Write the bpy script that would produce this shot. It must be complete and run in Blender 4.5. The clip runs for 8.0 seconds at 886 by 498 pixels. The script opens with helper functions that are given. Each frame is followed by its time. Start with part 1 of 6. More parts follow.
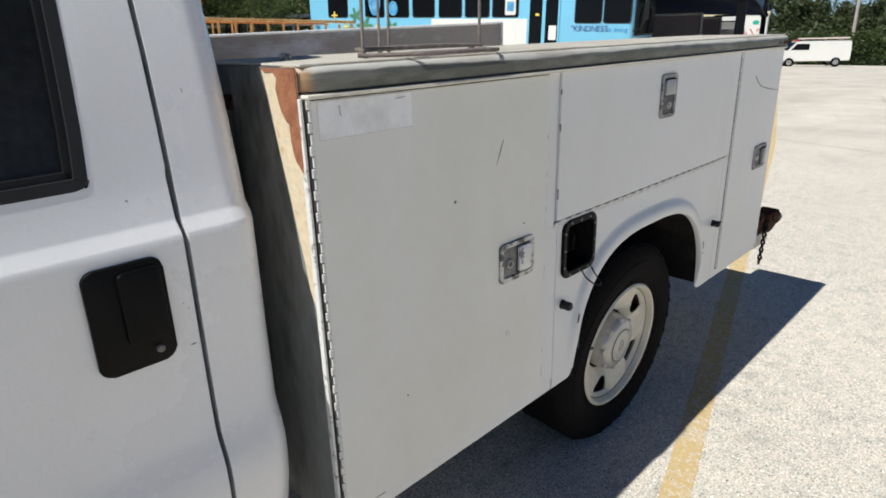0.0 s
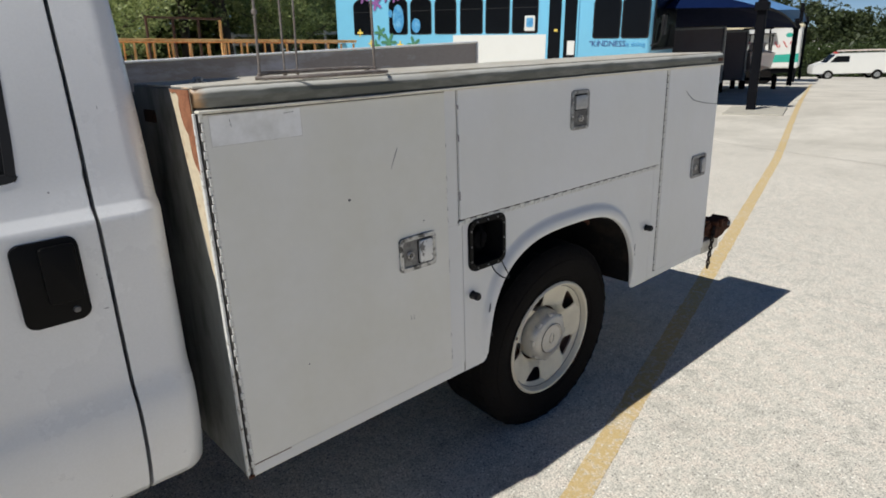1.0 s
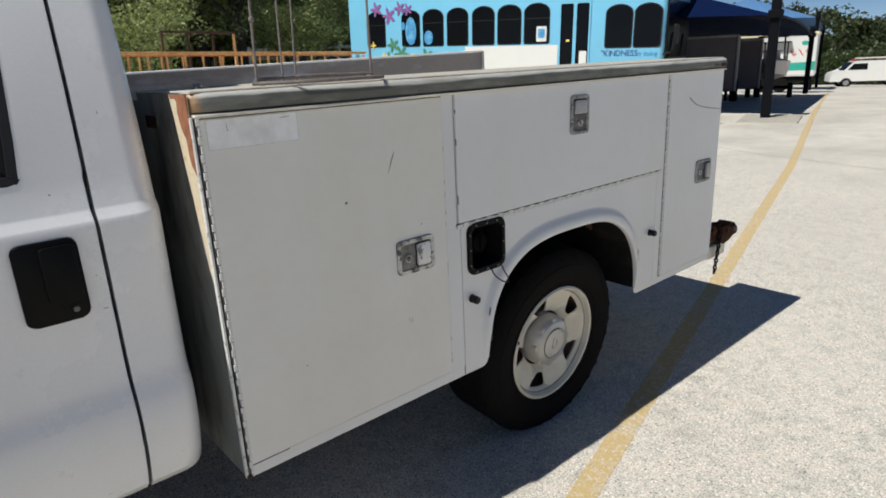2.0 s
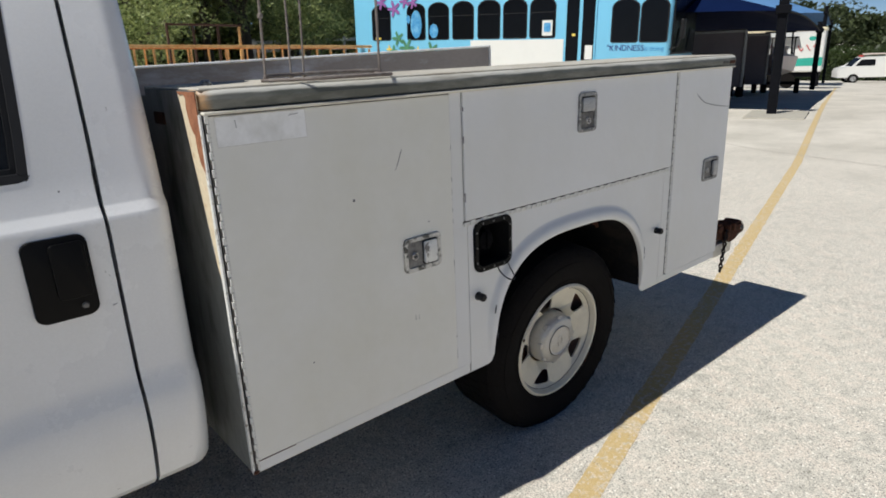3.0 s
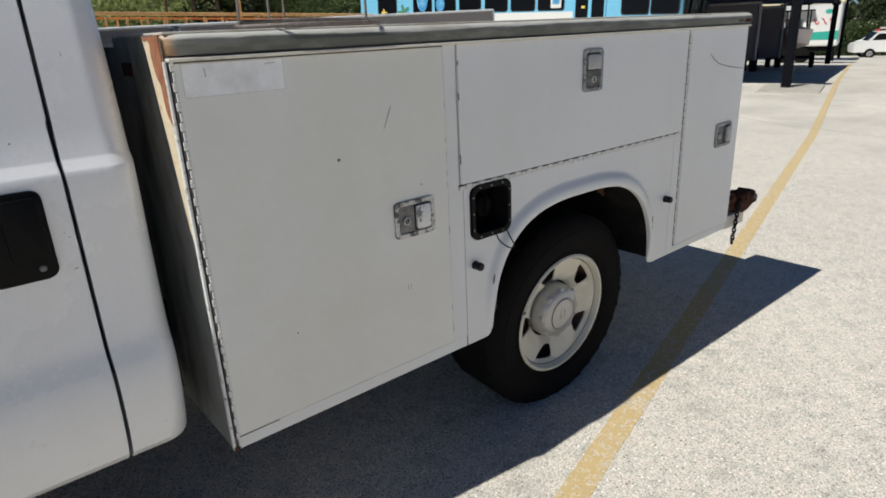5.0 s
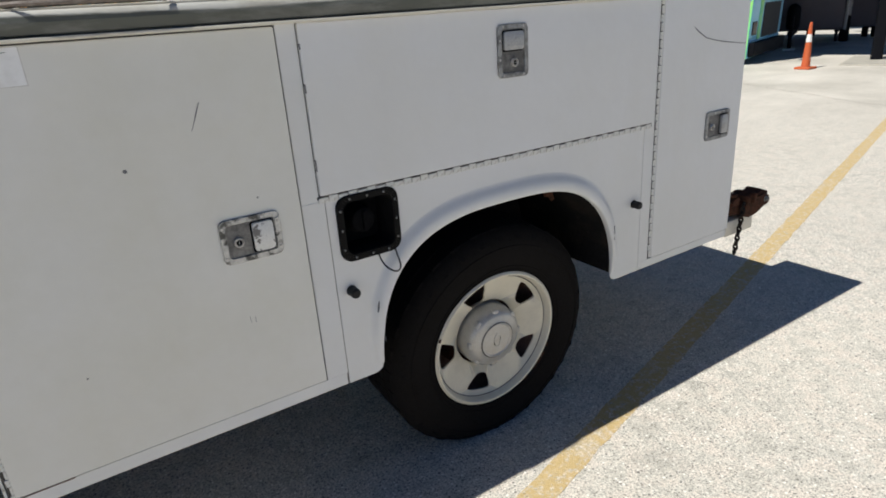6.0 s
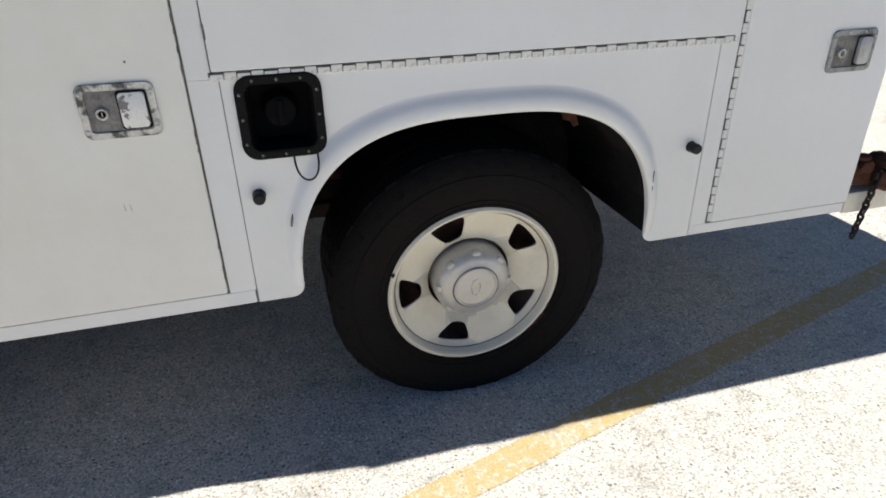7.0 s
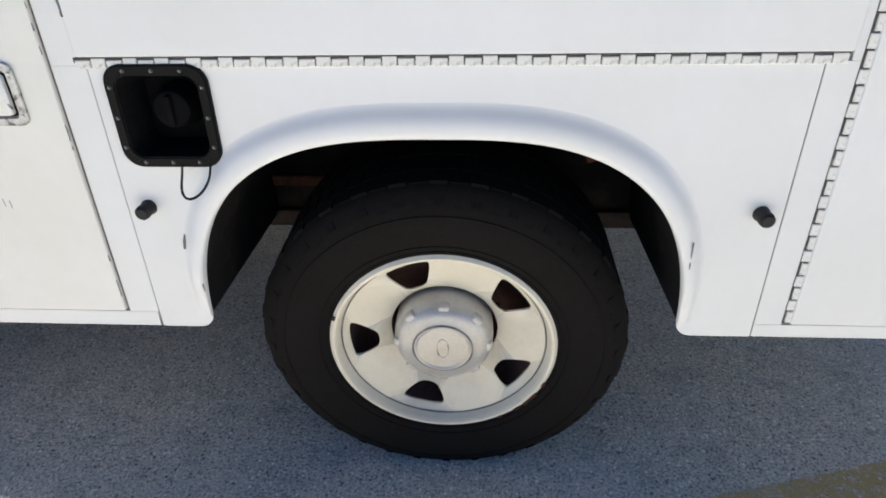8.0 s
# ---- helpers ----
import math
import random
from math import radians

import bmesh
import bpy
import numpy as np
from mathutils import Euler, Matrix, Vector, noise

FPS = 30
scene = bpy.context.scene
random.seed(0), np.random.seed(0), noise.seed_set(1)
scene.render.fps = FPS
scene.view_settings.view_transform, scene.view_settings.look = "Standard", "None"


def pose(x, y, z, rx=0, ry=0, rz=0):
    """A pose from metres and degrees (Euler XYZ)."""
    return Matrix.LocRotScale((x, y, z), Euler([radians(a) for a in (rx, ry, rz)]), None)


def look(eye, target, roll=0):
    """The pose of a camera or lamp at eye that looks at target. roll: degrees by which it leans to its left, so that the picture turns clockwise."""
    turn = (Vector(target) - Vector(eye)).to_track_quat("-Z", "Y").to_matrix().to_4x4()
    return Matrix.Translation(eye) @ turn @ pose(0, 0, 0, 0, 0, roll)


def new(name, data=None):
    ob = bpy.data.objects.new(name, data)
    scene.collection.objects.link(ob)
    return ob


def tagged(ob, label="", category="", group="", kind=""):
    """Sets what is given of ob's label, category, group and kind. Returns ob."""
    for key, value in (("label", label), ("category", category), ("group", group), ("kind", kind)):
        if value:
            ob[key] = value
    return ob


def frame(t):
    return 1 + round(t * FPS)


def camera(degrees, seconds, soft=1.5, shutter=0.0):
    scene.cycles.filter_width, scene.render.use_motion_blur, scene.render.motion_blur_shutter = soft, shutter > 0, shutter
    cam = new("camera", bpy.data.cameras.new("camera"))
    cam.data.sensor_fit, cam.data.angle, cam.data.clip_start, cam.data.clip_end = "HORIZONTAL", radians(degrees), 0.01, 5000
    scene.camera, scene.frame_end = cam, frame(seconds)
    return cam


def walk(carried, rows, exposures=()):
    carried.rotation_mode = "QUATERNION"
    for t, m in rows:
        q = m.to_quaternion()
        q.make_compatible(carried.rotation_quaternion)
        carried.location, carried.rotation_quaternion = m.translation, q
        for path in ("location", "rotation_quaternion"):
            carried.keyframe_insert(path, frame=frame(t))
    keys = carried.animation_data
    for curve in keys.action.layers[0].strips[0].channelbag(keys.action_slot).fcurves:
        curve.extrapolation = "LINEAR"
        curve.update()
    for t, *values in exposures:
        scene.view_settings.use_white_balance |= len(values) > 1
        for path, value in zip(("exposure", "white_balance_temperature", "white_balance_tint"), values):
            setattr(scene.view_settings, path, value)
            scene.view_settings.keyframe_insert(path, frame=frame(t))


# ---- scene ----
cam = camera(71.2, 8.0, soft=1.8)
PATH = [
    (0, (-0.585, -0.908, 1.468), (0.752, 0.423, 0.806), -1.5),
    (0.3, (-0.532, -1.004, 1.48), (0.809, 0.335, 0.842), -2.5),
    (0.5, (-0.52, -1.108, 1.48), (0.816, 0.249, 0.87), -2.7),
    (0.7, (-0.504, -1.199, 1.484), (0.818, 0.18, 0.893), -2.0),
    (1, (-0.502, -1.324, 1.482), (0.768, 0.093, 0.864), -2.0),
    (1.5, (-0.486, -1.372, 1.477), (0.763, 0.067, 0.869), -2.6),
    (1.7, (-0.478, -1.375, 1.467), (0.766, 0.075, 0.876), -2.7),
    (2.8, (-0.485, -1.363, 1.459), (0.755, 0.097, 0.885), -2.5),
    (3, (-0.484, -1.363, 1.473), (0.745, 0.096, 0.873), -2.3),
    (3.5, (-0.483, -1.36, 1.472), (0.745, 0.1, 0.873), -2.3),
    (4, (-0.482, -1.368, 1.472), (0.74, 0.1, 0.88), -2.6),
    (4.2, (-0.492, -1.362, 1.452), (0.72, 0.126, 0.891), -3.4),
    (5.3, (-0.248, -1.311, 1.4), (0.932, 0.147, 0.706), -2.5),
    (5.5, (-0.107, -1.314, 1.405), (1.007, 0.19, 0.7), -3.9),
    (5.7, (0.033, -1.296, 1.411), (1.155, 0.171, 0.644), -3.6),
    (5.8, (0.105, -1.305, 1.403), (1.201, 0.181, 0.634), -4.0),
    (6, (0.241, -1.354, 1.372), (1.231, 0.229, 0.654), -4.0),
    (6.2, (0.382, -1.393, 1.355), (1.221, 0.233, 0.547), -2.2),
    (6.3, (0.45, -1.408, 1.348), (1.219, 0.245, 0.526), -1.7),
    (6.5, (0.546, -1.387, 1.318), (1.239, 0.305, 0.507), -0.7),
    (6.7, (0.696, -1.379, 1.262), (1.231, 0.354, 0.42), -1.6),
    (6.8, (0.765, -1.343, 1.264), (1.251, 0.368, 0.35), -1.2),
    (7, (0.86, -1.291, 1.216), (1.321, 0.425, 0.299), -1.3),
    (7.2, (1.009, -1.264, 1.231), (1.32, 0.498, 0.339), -2.0),
    (7.3, (1.076, -1.237, 1.237), (1.311, 0.548, 0.365), -1.7),
    (7.5, (1.177, -1.177, 1.206), (1.318, 0.609, 0.319), -1.4),
    (7.7, (1.28, -1.098, 1.233), (1.261, 0.648, 0.258), -1.5),
    (7.8, (1.32, -1.053, 1.224), (1.255, 0.683, 0.234), -1.2),
    (8, (1.39, -0.965, 1.186), (1.271, 0.772, 0.203), -1.3),
]
EXPOSURES = [(0.0, 0.13), (0.7, -0.13), (1.5, -0.09), (4.2, -0.06), (5.3, -0.07), (5.5, 0.0), (6.0, 0.09), (6.5, 0.23), (7.0, 0.59), (7.25, 0.81), (7.5, 1.11), (8.0, 1.26)]
walk(cam, [(t, look(eye, target, roll)) for t, eye, target, roll in PATH], EXPOSURES)

# ---- light ----
SUN = Vector((-0.697, 0.084, 1.0)).normalized()
world = bpy.data.worlds.new("sky")
scene.world = world
world.use_nodes = True
wn = world.node_tree.nodes
sky = wn.new("ShaderNodeTexSky")
sky.sky_type, sky.sun_disc = "NISHITA", False
sky.sun_elevation, sky.sun_rotation = math.asin(SUN.z), math.atan2(SUN.x, SUN.y)
sky.altitude, sky.air_density, sky.dust_density, sky.ozone_density = 1500, 0.62, 0.0, 6.0
wn["Background"].inputs["Strength"].default_value = 0.070
world.node_tree.links.new(sky.outputs[0], wn["Background"].inputs["Color"])
sun = new("sun", bpy.data.lights.new("sun", "SUN"))
sun.data.energy, sun.data.angle, sun.data.color = 5.0, radians(0.5), (0.985, 0.972, 0.93)
sun.matrix_world = look(SUN * 60, (0, 0, 0))


# ---- materials ----
def material(name, colour, rough=0.5, metal=0.0, vary=0.0, scale=6.0, other=None, bump=0.0, fine=80.0, coat=0.0, spread=(0.45, 0.7), axis=(1, 1, 1), spec=0.5):
    """A painted, metal or plastic surface: colour, with patches of other, grain and fine relief in metres."""
    m = bpy.data.materials.new(name)
    m.use_nodes = True
    n, l = m.node_tree.nodes, m.node_tree.links
    p = n["Principled BSDF"]
    p.inputs["Base Color"].default_value = (*colour, 1)
    p.inputs["Roughness"].default_value, p.inputs["Metallic"].default_value = rough, metal
    p.inputs["Coat Weight"].default_value = coat
    p.inputs["Specular IOR Level"].default_value = spec
    p.inputs["Coat Roughness"].default_value = 0.12
    co = n.new("ShaderNodeTexCoord")
    mp = n.new("ShaderNodeMapping")
    mp.inputs["Scale"].default_value = axis
    l.new(co.outputs["Object"], mp.inputs["Vector"])
    if vary or other:
        a, b = n.new("ShaderNodeTexNoise"), n.new("ShaderNodeTexNoise")
        a.inputs["Scale"].default_value, a.inputs["Detail"].default_value, a.inputs["Roughness"].default_value = scale, 8, 0.65
        b.inputs["Scale"].default_value, b.inputs["Detail"].default_value = fine, 4
        for t in (a, b):
            l.new(mp.outputs[0], t.inputs["Vector"])
        ramp = n.new("ShaderNodeMapRange")
        ramp.inputs["From Min"].default_value, ramp.inputs["From Max"].default_value = spread
        l.new(a.outputs["Fac"], ramp.inputs["Value"])
        mix = n.new("ShaderNodeMix")
        mix.data_type = "RGBA"
        mix.inputs["A"].default_value = (*colour, 1)
        mix.inputs["B"].default_value = (*(other or [c * (1 - vary) for c in colour]), 1)
        l.new(ramp.outputs[0], mix.inputs["Factor"])
        grain = n.new("ShaderNodeMix")
        grain.data_type, grain.blend_type = "RGBA", "MULTIPLY"
        gr = n.new("ShaderNodeMapRange")
        gr.inputs["From Min"].default_value, gr.inputs["From Max"].default_value = 0.3, 0.7
        gr.inputs["To Min"].default_value = 1 - vary
        l.new(b.outputs["Fac"], gr.inputs["Value"])
        grain.inputs["Factor"].default_value = 1
        l.new(mix.outputs["Result"], grain.inputs["A"])
        l.new(gr.outputs[0], grain.inputs["B"])
        l.new(grain.outputs["Result"], p.inputs["Base Color"])
        rr = n.new("ShaderNodeMapRange")
        rr.inputs["To Min"].default_value, rr.inputs["To Max"].default_value = max(rough - 0.08, 0.03), min(rough + 0.15, 1)
        l.new(a.outputs["Fac"], rr.inputs["Value"])
        l.new(rr.outputs[0], p.inputs["Roughness"])
        if bump:
            bp = n.new("ShaderNodeBump")
            bp.inputs["Strength"].default_value, bp.inputs["Distance"].default_value = 0.6, bump
            l.new(b.outputs["Fac"], bp.inputs["Height"])
            l.new(bp.outputs[0], p.inputs["Normal"])
    return m


def weathered(m, wave=0.0015, streak=0.05):
    """Adds the slow waviness of thin sheet and faint rain streaks to a painted material."""
    n, l = m.node_tree.nodes, m.node_tree.links
    p = n["Principled BSDF"]
    co = n.new("ShaderNodeTexCoord")
    a = n.new("ShaderNodeTexNoise")
    a.inputs["Scale"].default_value, a.inputs["Detail"].default_value = 3.0, 2
    l.new(co.outputs["Object"], a.inputs["Vector"])
    bp = n.new("ShaderNodeBump")
    bp.inputs["Strength"].default_value, bp.inputs["Distance"].default_value = 1.0, wave * 10
    l.new(a.outputs["Fac"], bp.inputs["Height"])
    l.new(bp.outputs[0], p.inputs["Normal"])
    mp = n.new("ShaderNodeMapping")
    mp.inputs["Scale"].default_value = (9, 9, 1.2)
    l.new(co.outputs["Object"], mp.inputs["Vector"])
    b = n.new("ShaderNodeTexNoise")
    b.inputs["Scale"].default_value, b.inputs["Detail"].default_value = 1.0, 6
    l.new(mp.outputs[0], b.inputs["Vector"])
    r = n.new("ShaderNodeMapRange")
    r.inputs["From Min"].default_value, r.inputs["From Max"].default_value = 0.52, 0.75
    r.inputs["To Max"].default_value = streak
    l.new(b.outputs["Fac"], r.inputs["Value"])
    x = n.new("ShaderNodeMix")
    x.data_type = "RGBA"
    x.inputs["B"].default_value = (0.42, 0.37, 0.28, 1)
    l.new(p.inputs["Base Color"].links[0].from_socket, x.inputs["A"])
    l.new(r.outputs[0], x.inputs["Factor"])
    l.new(x.outputs["Result"], p.inputs["Base Color"])


def glass(name, colour, rough=0.03):
    m = bpy.data.materials.new(name)
    m.use_nodes = True
    p = m.node_tree.nodes["Principled BSDF"]
    p.inputs["Base Color"].default_value = (*colour, 1)
    p.inputs["Roughness"].default_value, p.inputs["IOR"].default_value = rough, 1.5
    p.inputs["Transmission Weight"].default_value = 0.85
    return m


def ground_material(name, paint=None):
    """Sun-bleached asphalt with pale stones showing; with paint, a worn traffic line over it."""
    m = bpy.data.materials.new(name)
    m.use_nodes = True
    n, l = m.node_tree.nodes, m.node_tree.links
    p = n["Principled BSDF"]
    co = n.new("ShaderNodeNewGeometry")

    def noise_of(scale, detail=6, rough=0.6):
        t = n.new("ShaderNodeTexNoise")
        t.inputs["Scale"].default_value, t.inputs["Detail"].default_value, t.inputs["Roughness"].default_value = scale, detail, rough
        l.new(co.outputs["Position"], t.inputs["Vector"])
        return t.outputs["Fac"]

    def ramp(value, stops):
        r = n.new("ShaderNodeValToRGB")
        l.new(value, r.inputs["Fac"])
        r.color_ramp.elements[0].position, r.color_ramp.elements[0].color = stops[0][0], (*stops[0][1], 1)
        r.color_ramp.elements[1].position, r.color_ramp.elements[1].color = stops[-1][0], (*stops[-1][1], 1)
        for at, c in stops[1:-1]:
            r.color_ramp.elements.new(at).color = (*c, 1)
        return r.outputs["Color"]

    def mixed(a, b, factor, kind="MIX"):
        x = n.new("ShaderNodeMix")
        x.data_type, x.blend_type = "RGBA", kind
        for s, v in (("A", a), ("B", b), ("Factor", factor)):
            if isinstance(v, (tuple, float, int)):
                x.inputs[s].default_value = v if s == "Factor" else (*v, 1)
            else:
                l.new(v, x.inputs[s])
        return x.outputs["Result"]

    def grey(value, lo, hi, to_lo=0.0, to_hi=1.0):
        r = n.new("ShaderNodeMapRange")
        for k, v in (("From Min", lo), ("From Max", hi), ("To Min", to_lo), ("To Max", to_hi)):
            r.inputs[k].default_value = v
        l.new(value, r.inputs["Value"])
        return r.outputs[0]

    stone = n.new("ShaderNodeTexVoronoi")
    stone.inputs["Scale"].default_value = 135
    l.new(co.outputs["Position"], stone.inputs["Vector"])
    hue = n.new("ShaderNodeSeparateColor")
    l.new(stone.outputs["Color"], hue.inputs["Color"])
    rough = noise_of(150, 6, 0.75)
    base = ramp(rough, [(0.36, (0.15, 0.142, 0.126)), (0.44, (0.42, 0.40, 0.355)), (0.50, (0.69, 0.655, 0.585)), (0.58, (0.87, 0.82, 0.735))])
    stones = ramp(hue.outputs["Red"], [(0.0, (0.66, 0.65, 0.64)), (0.3, (0.92, 0.92, 0.91)), (1.0, (1.0, 1.0, 1.0))])
    base = mixed(base, stones, 1.0, "MULTIPLY")
    speck = n.new("ShaderNodeMath")
    speck.operation = "MULTIPLY"
    l.new(grey(hue.outputs["Green"], 0.46, 0.60), speck.inputs[0])
    l.new(grey(stone.outputs["Distance"], 0.28, 0.48, 1.0, 0.0), speck.inputs[1])
    base = mixed(base, (0.93, 0.885, 0.805), speck.outputs[0])
    pit = n.new("ShaderNodeMath")
    pit.operation = "MULTIPLY"
    l.new(grey(hue.outputs["Blue"], 0.78, 0.9), pit.inputs[0])
    l.new(grey(stone.outputs["Distance"], 0.28, 0.48, 1.0, 0.0), pit.inputs[1])
    base = mixed(base, (0.13, 0.122, 0.11), pit.outputs[0])
    base = mixed(base, (0.74, 0.69, 0.60), grey(noise_of(0.55), 0.36, 0.7, 0.12, 0.42))
    patch = ramp(noise_of(11, 7, 0.72), [(0.36, (0.76, 0.755, 0.735)), (0.47, (0.95, 0.945, 0.925)), (0.58, (1.03, 0.985, 0.955))])
    base = mixed(base, patch, 1.0, "MULTIPLY")
    chip = n.new("ShaderNodeTexVoronoi")
    chip.inputs["Scale"].default_value = 85
    l.new(co.outputs["Position"], chip.inputs["Vector"])
    tone = n.new("ShaderNodeSeparateColor")
    l.new(chip.outputs["Color"], tone.inputs["Color"])
    for channel, colour, lo in (("Red", (0.97, 0.93, 0.84), 0.83), ("Green", (0.17, 0.16, 0.14), 0.86)):
        one = n.new("ShaderNodeMath")
        one.operation = "MULTIPLY"
        l.new(grey(tone.outputs[channel], lo, lo + 0.08), one.inputs[0])
        l.new(grey(chip.outputs["Distance"], 0.24, 0.42, 1.0, 0.0), one.inputs[1])
        base = mixed(base, colour, one.outputs[0])
    base = mixed(base, (0.23, 0.215, 0.185), grey(noise_of(1.7, 8, 0.7), 0.58, 0.8, 0.0, 0.55))
    # Beyond a ragged line along x the asphalt blends to a darker tan.
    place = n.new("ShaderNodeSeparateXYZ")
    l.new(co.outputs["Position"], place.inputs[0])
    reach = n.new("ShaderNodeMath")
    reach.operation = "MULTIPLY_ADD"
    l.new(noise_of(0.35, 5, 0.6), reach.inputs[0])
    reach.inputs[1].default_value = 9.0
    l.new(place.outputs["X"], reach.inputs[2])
    far_tan = mixed((0.46, 0.425, 0.36), (0.68, 0.63, 0.545), grey(noise_of(0.8, 8, 0.68), 0.36, 0.66))
    base = mixed(base, far_tan, grey(reach.outputs[0], 8.5, 14.5, 0.0, 0.82))
    if paint:
        worn = grey(noise_of(38, 6, 0.7), 0.36, 0.56)
        big = grey(noise_of(3.2, 4), 0.22, 0.46)
        both = n.new("ShaderNodeMath")
        both.operation = "MULTIPLY"
        l.new(worn, both.inputs[0])
        l.new(big, both.inputs[1])
        base = mixed(base, paint, grey(both.outputs[0], 0.0, 0.75, 0.20, 0.86))
    l.new(base, p.inputs["Base Color"])
    p.inputs["Roughness"].default_value = 0.9
    bp = n.new("ShaderNodeBump")
    bp.inputs["Strength"].default_value, bp.inputs["Distance"].default_value = 0.5, 0.0022
    dome = n.new("ShaderNodeMath")
    dome.operation = "MULTIPLY_ADD"
    l.new(grey(stone.outputs["Distance"], 0.0, 0.6, 1.0, 0.0), dome.inputs[0])
    dome.inputs[1].default_value = 0.5
    l.new(grey(rough, 0.38, 0.60), dome.inputs[2])
    l.new(dome.outputs[0], bp.inputs["Height"])
    l.new(bp.outputs[0], p.inputs["Normal"])
    return m


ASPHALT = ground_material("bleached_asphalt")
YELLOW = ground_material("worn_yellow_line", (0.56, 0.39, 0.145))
WHITE = material("white_body_paint", (0.735, 0.74, 0.745), 0.36, vary=0.02, scale=1.1, other=(0.69, 0.685, 0.645), fine=35, coat=0.2, spread=(0.4, 0.75))
WHITE_WARM = material("aged_white_paint", (0.762, 0.757, 0.732), 0.4, vary=0.02, scale=0.9, other=(0.67, 0.655, 0.56), fine=35, coat=0.15, spread=(0.4, 0.75))
CAB_WHITE = material("cab_white_paint", (0.77, 0.77, 0.77), 0.25, vary=0.04, scale=1.6, other=(0.74, 0.74, 0.73), fine=200, coat=0.5)
weathered(WHITE, 0.0010, 0.035)
weathered(WHITE_WARM, 0.0010, 0.05)
weathered(CAB_WHITE, 0.0006, 0.03)
# Grime and stains over a base darkened for the shade behind the cab.
DIRTY_SHADED = material("dirty_shaded_panel", (0.235, 0.24, 0.225), 0.45, vary=0.2, scale=7, other=(0.06, 0.06, 0.052), bump=0.0006, fine=60, spread=(0.46, 0.64), axis=(1, 1, 0.35), spec=0.3)
RUST = material("rusted_paint", (0.37, 0.150, 0.072), 0.8, vary=0.3, scale=26, other=(0.22, 0.075, 0.035), bump=0.0012, fine=190)
# Lit copy of the front wall's yellowish paint, with rusty patches.
CREAM = material("sunlit_yellowish_paint", (0.72, 0.61, 0.43), 0.6, vary=0.15, scale=22, other=(0.50, 0.26, 0.10), bump=0.0005, spread=(0.55, 0.75))
RAIL_TOP = material("chalky_rail_top", (0.56, 0.525, 0.45), 0.6, vary=0.18, scale=16, other=(0.34, 0.27, 0.18), bump=0.0008, fine=120, spread=(0.5, 0.72), axis=(0.35, 1, 1))


def rail_material():
    """Chalky paint above, worn to grey-green primer below, with a ragged edge between."""
    m = bpy.data.materials.new("worn_rail_paint")
    m.use_nodes = True
    n, l = m.node_tree.nodes, m.node_tree.links
    p = n["Principled BSDF"]
    g = n.new("ShaderNodeNewGeometry")
    mp = n.new("ShaderNodeMapping")
    mp.inputs["Scale"].default_value = (0.25, 1, 1)
    l.new(g.outputs["Position"], mp.inputs["Vector"])

    def noise_of(scale, detail, lo, hi, to_lo=0.0, to_hi=1.0):
        t, r = n.new("ShaderNodeTexNoise"), n.new("ShaderNodeMapRange")
        t.inputs["Scale"].default_value, t.inputs["Detail"].default_value, t.inputs["Roughness"].default_value = scale, detail, 0.65
        l.new(mp.outputs[0], t.inputs["Vector"])
        for k, v in (("From Min", lo), ("From Max", hi), ("To Min", to_lo), ("To Max", to_hi)):
            r.inputs[k].default_value = v
        l.new(t.outputs["Fac"], r.inputs["Value"])
        return r.outputs[0]

    def mixed(a, b, f):
        x = n.new("ShaderNodeMix")
        x.data_type = "RGBA"
        for k, v in (("A", a), ("B", b)):
            if isinstance(v, tuple):
                x.inputs[k].default_value = (*v, 1)
            else:
                l.new(v, x.inputs[k])
        l.new(f, x.inputs["Factor"])
        return x.outputs["Result"]

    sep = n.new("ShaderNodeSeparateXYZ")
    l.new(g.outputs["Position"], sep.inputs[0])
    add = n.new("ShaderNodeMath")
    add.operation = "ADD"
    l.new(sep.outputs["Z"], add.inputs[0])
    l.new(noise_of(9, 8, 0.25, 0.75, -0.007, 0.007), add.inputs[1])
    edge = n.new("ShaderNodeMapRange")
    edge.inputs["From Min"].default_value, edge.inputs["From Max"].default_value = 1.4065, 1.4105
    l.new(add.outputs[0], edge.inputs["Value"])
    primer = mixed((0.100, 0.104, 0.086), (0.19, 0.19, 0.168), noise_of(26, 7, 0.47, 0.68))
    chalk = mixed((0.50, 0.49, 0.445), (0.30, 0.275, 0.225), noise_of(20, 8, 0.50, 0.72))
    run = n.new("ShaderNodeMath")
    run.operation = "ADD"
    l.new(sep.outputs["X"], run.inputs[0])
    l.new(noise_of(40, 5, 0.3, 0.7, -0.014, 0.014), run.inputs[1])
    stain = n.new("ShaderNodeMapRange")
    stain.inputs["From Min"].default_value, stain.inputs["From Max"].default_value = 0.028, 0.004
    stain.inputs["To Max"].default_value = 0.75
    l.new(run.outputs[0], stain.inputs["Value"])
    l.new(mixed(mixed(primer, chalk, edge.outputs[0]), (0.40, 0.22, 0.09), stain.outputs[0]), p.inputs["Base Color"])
    p.inputs["Roughness"].default_value = 0.55
    bp = n.new("ShaderNodeBump")
    bp.inputs["Strength"].default_value, bp.inputs["Distance"].default_value = 0.5, 0.0008
    l.new(edge.outputs[0], bp.inputs["Height"])
    l.new(bp.outputs[0], p.inputs["Normal"])
    return m


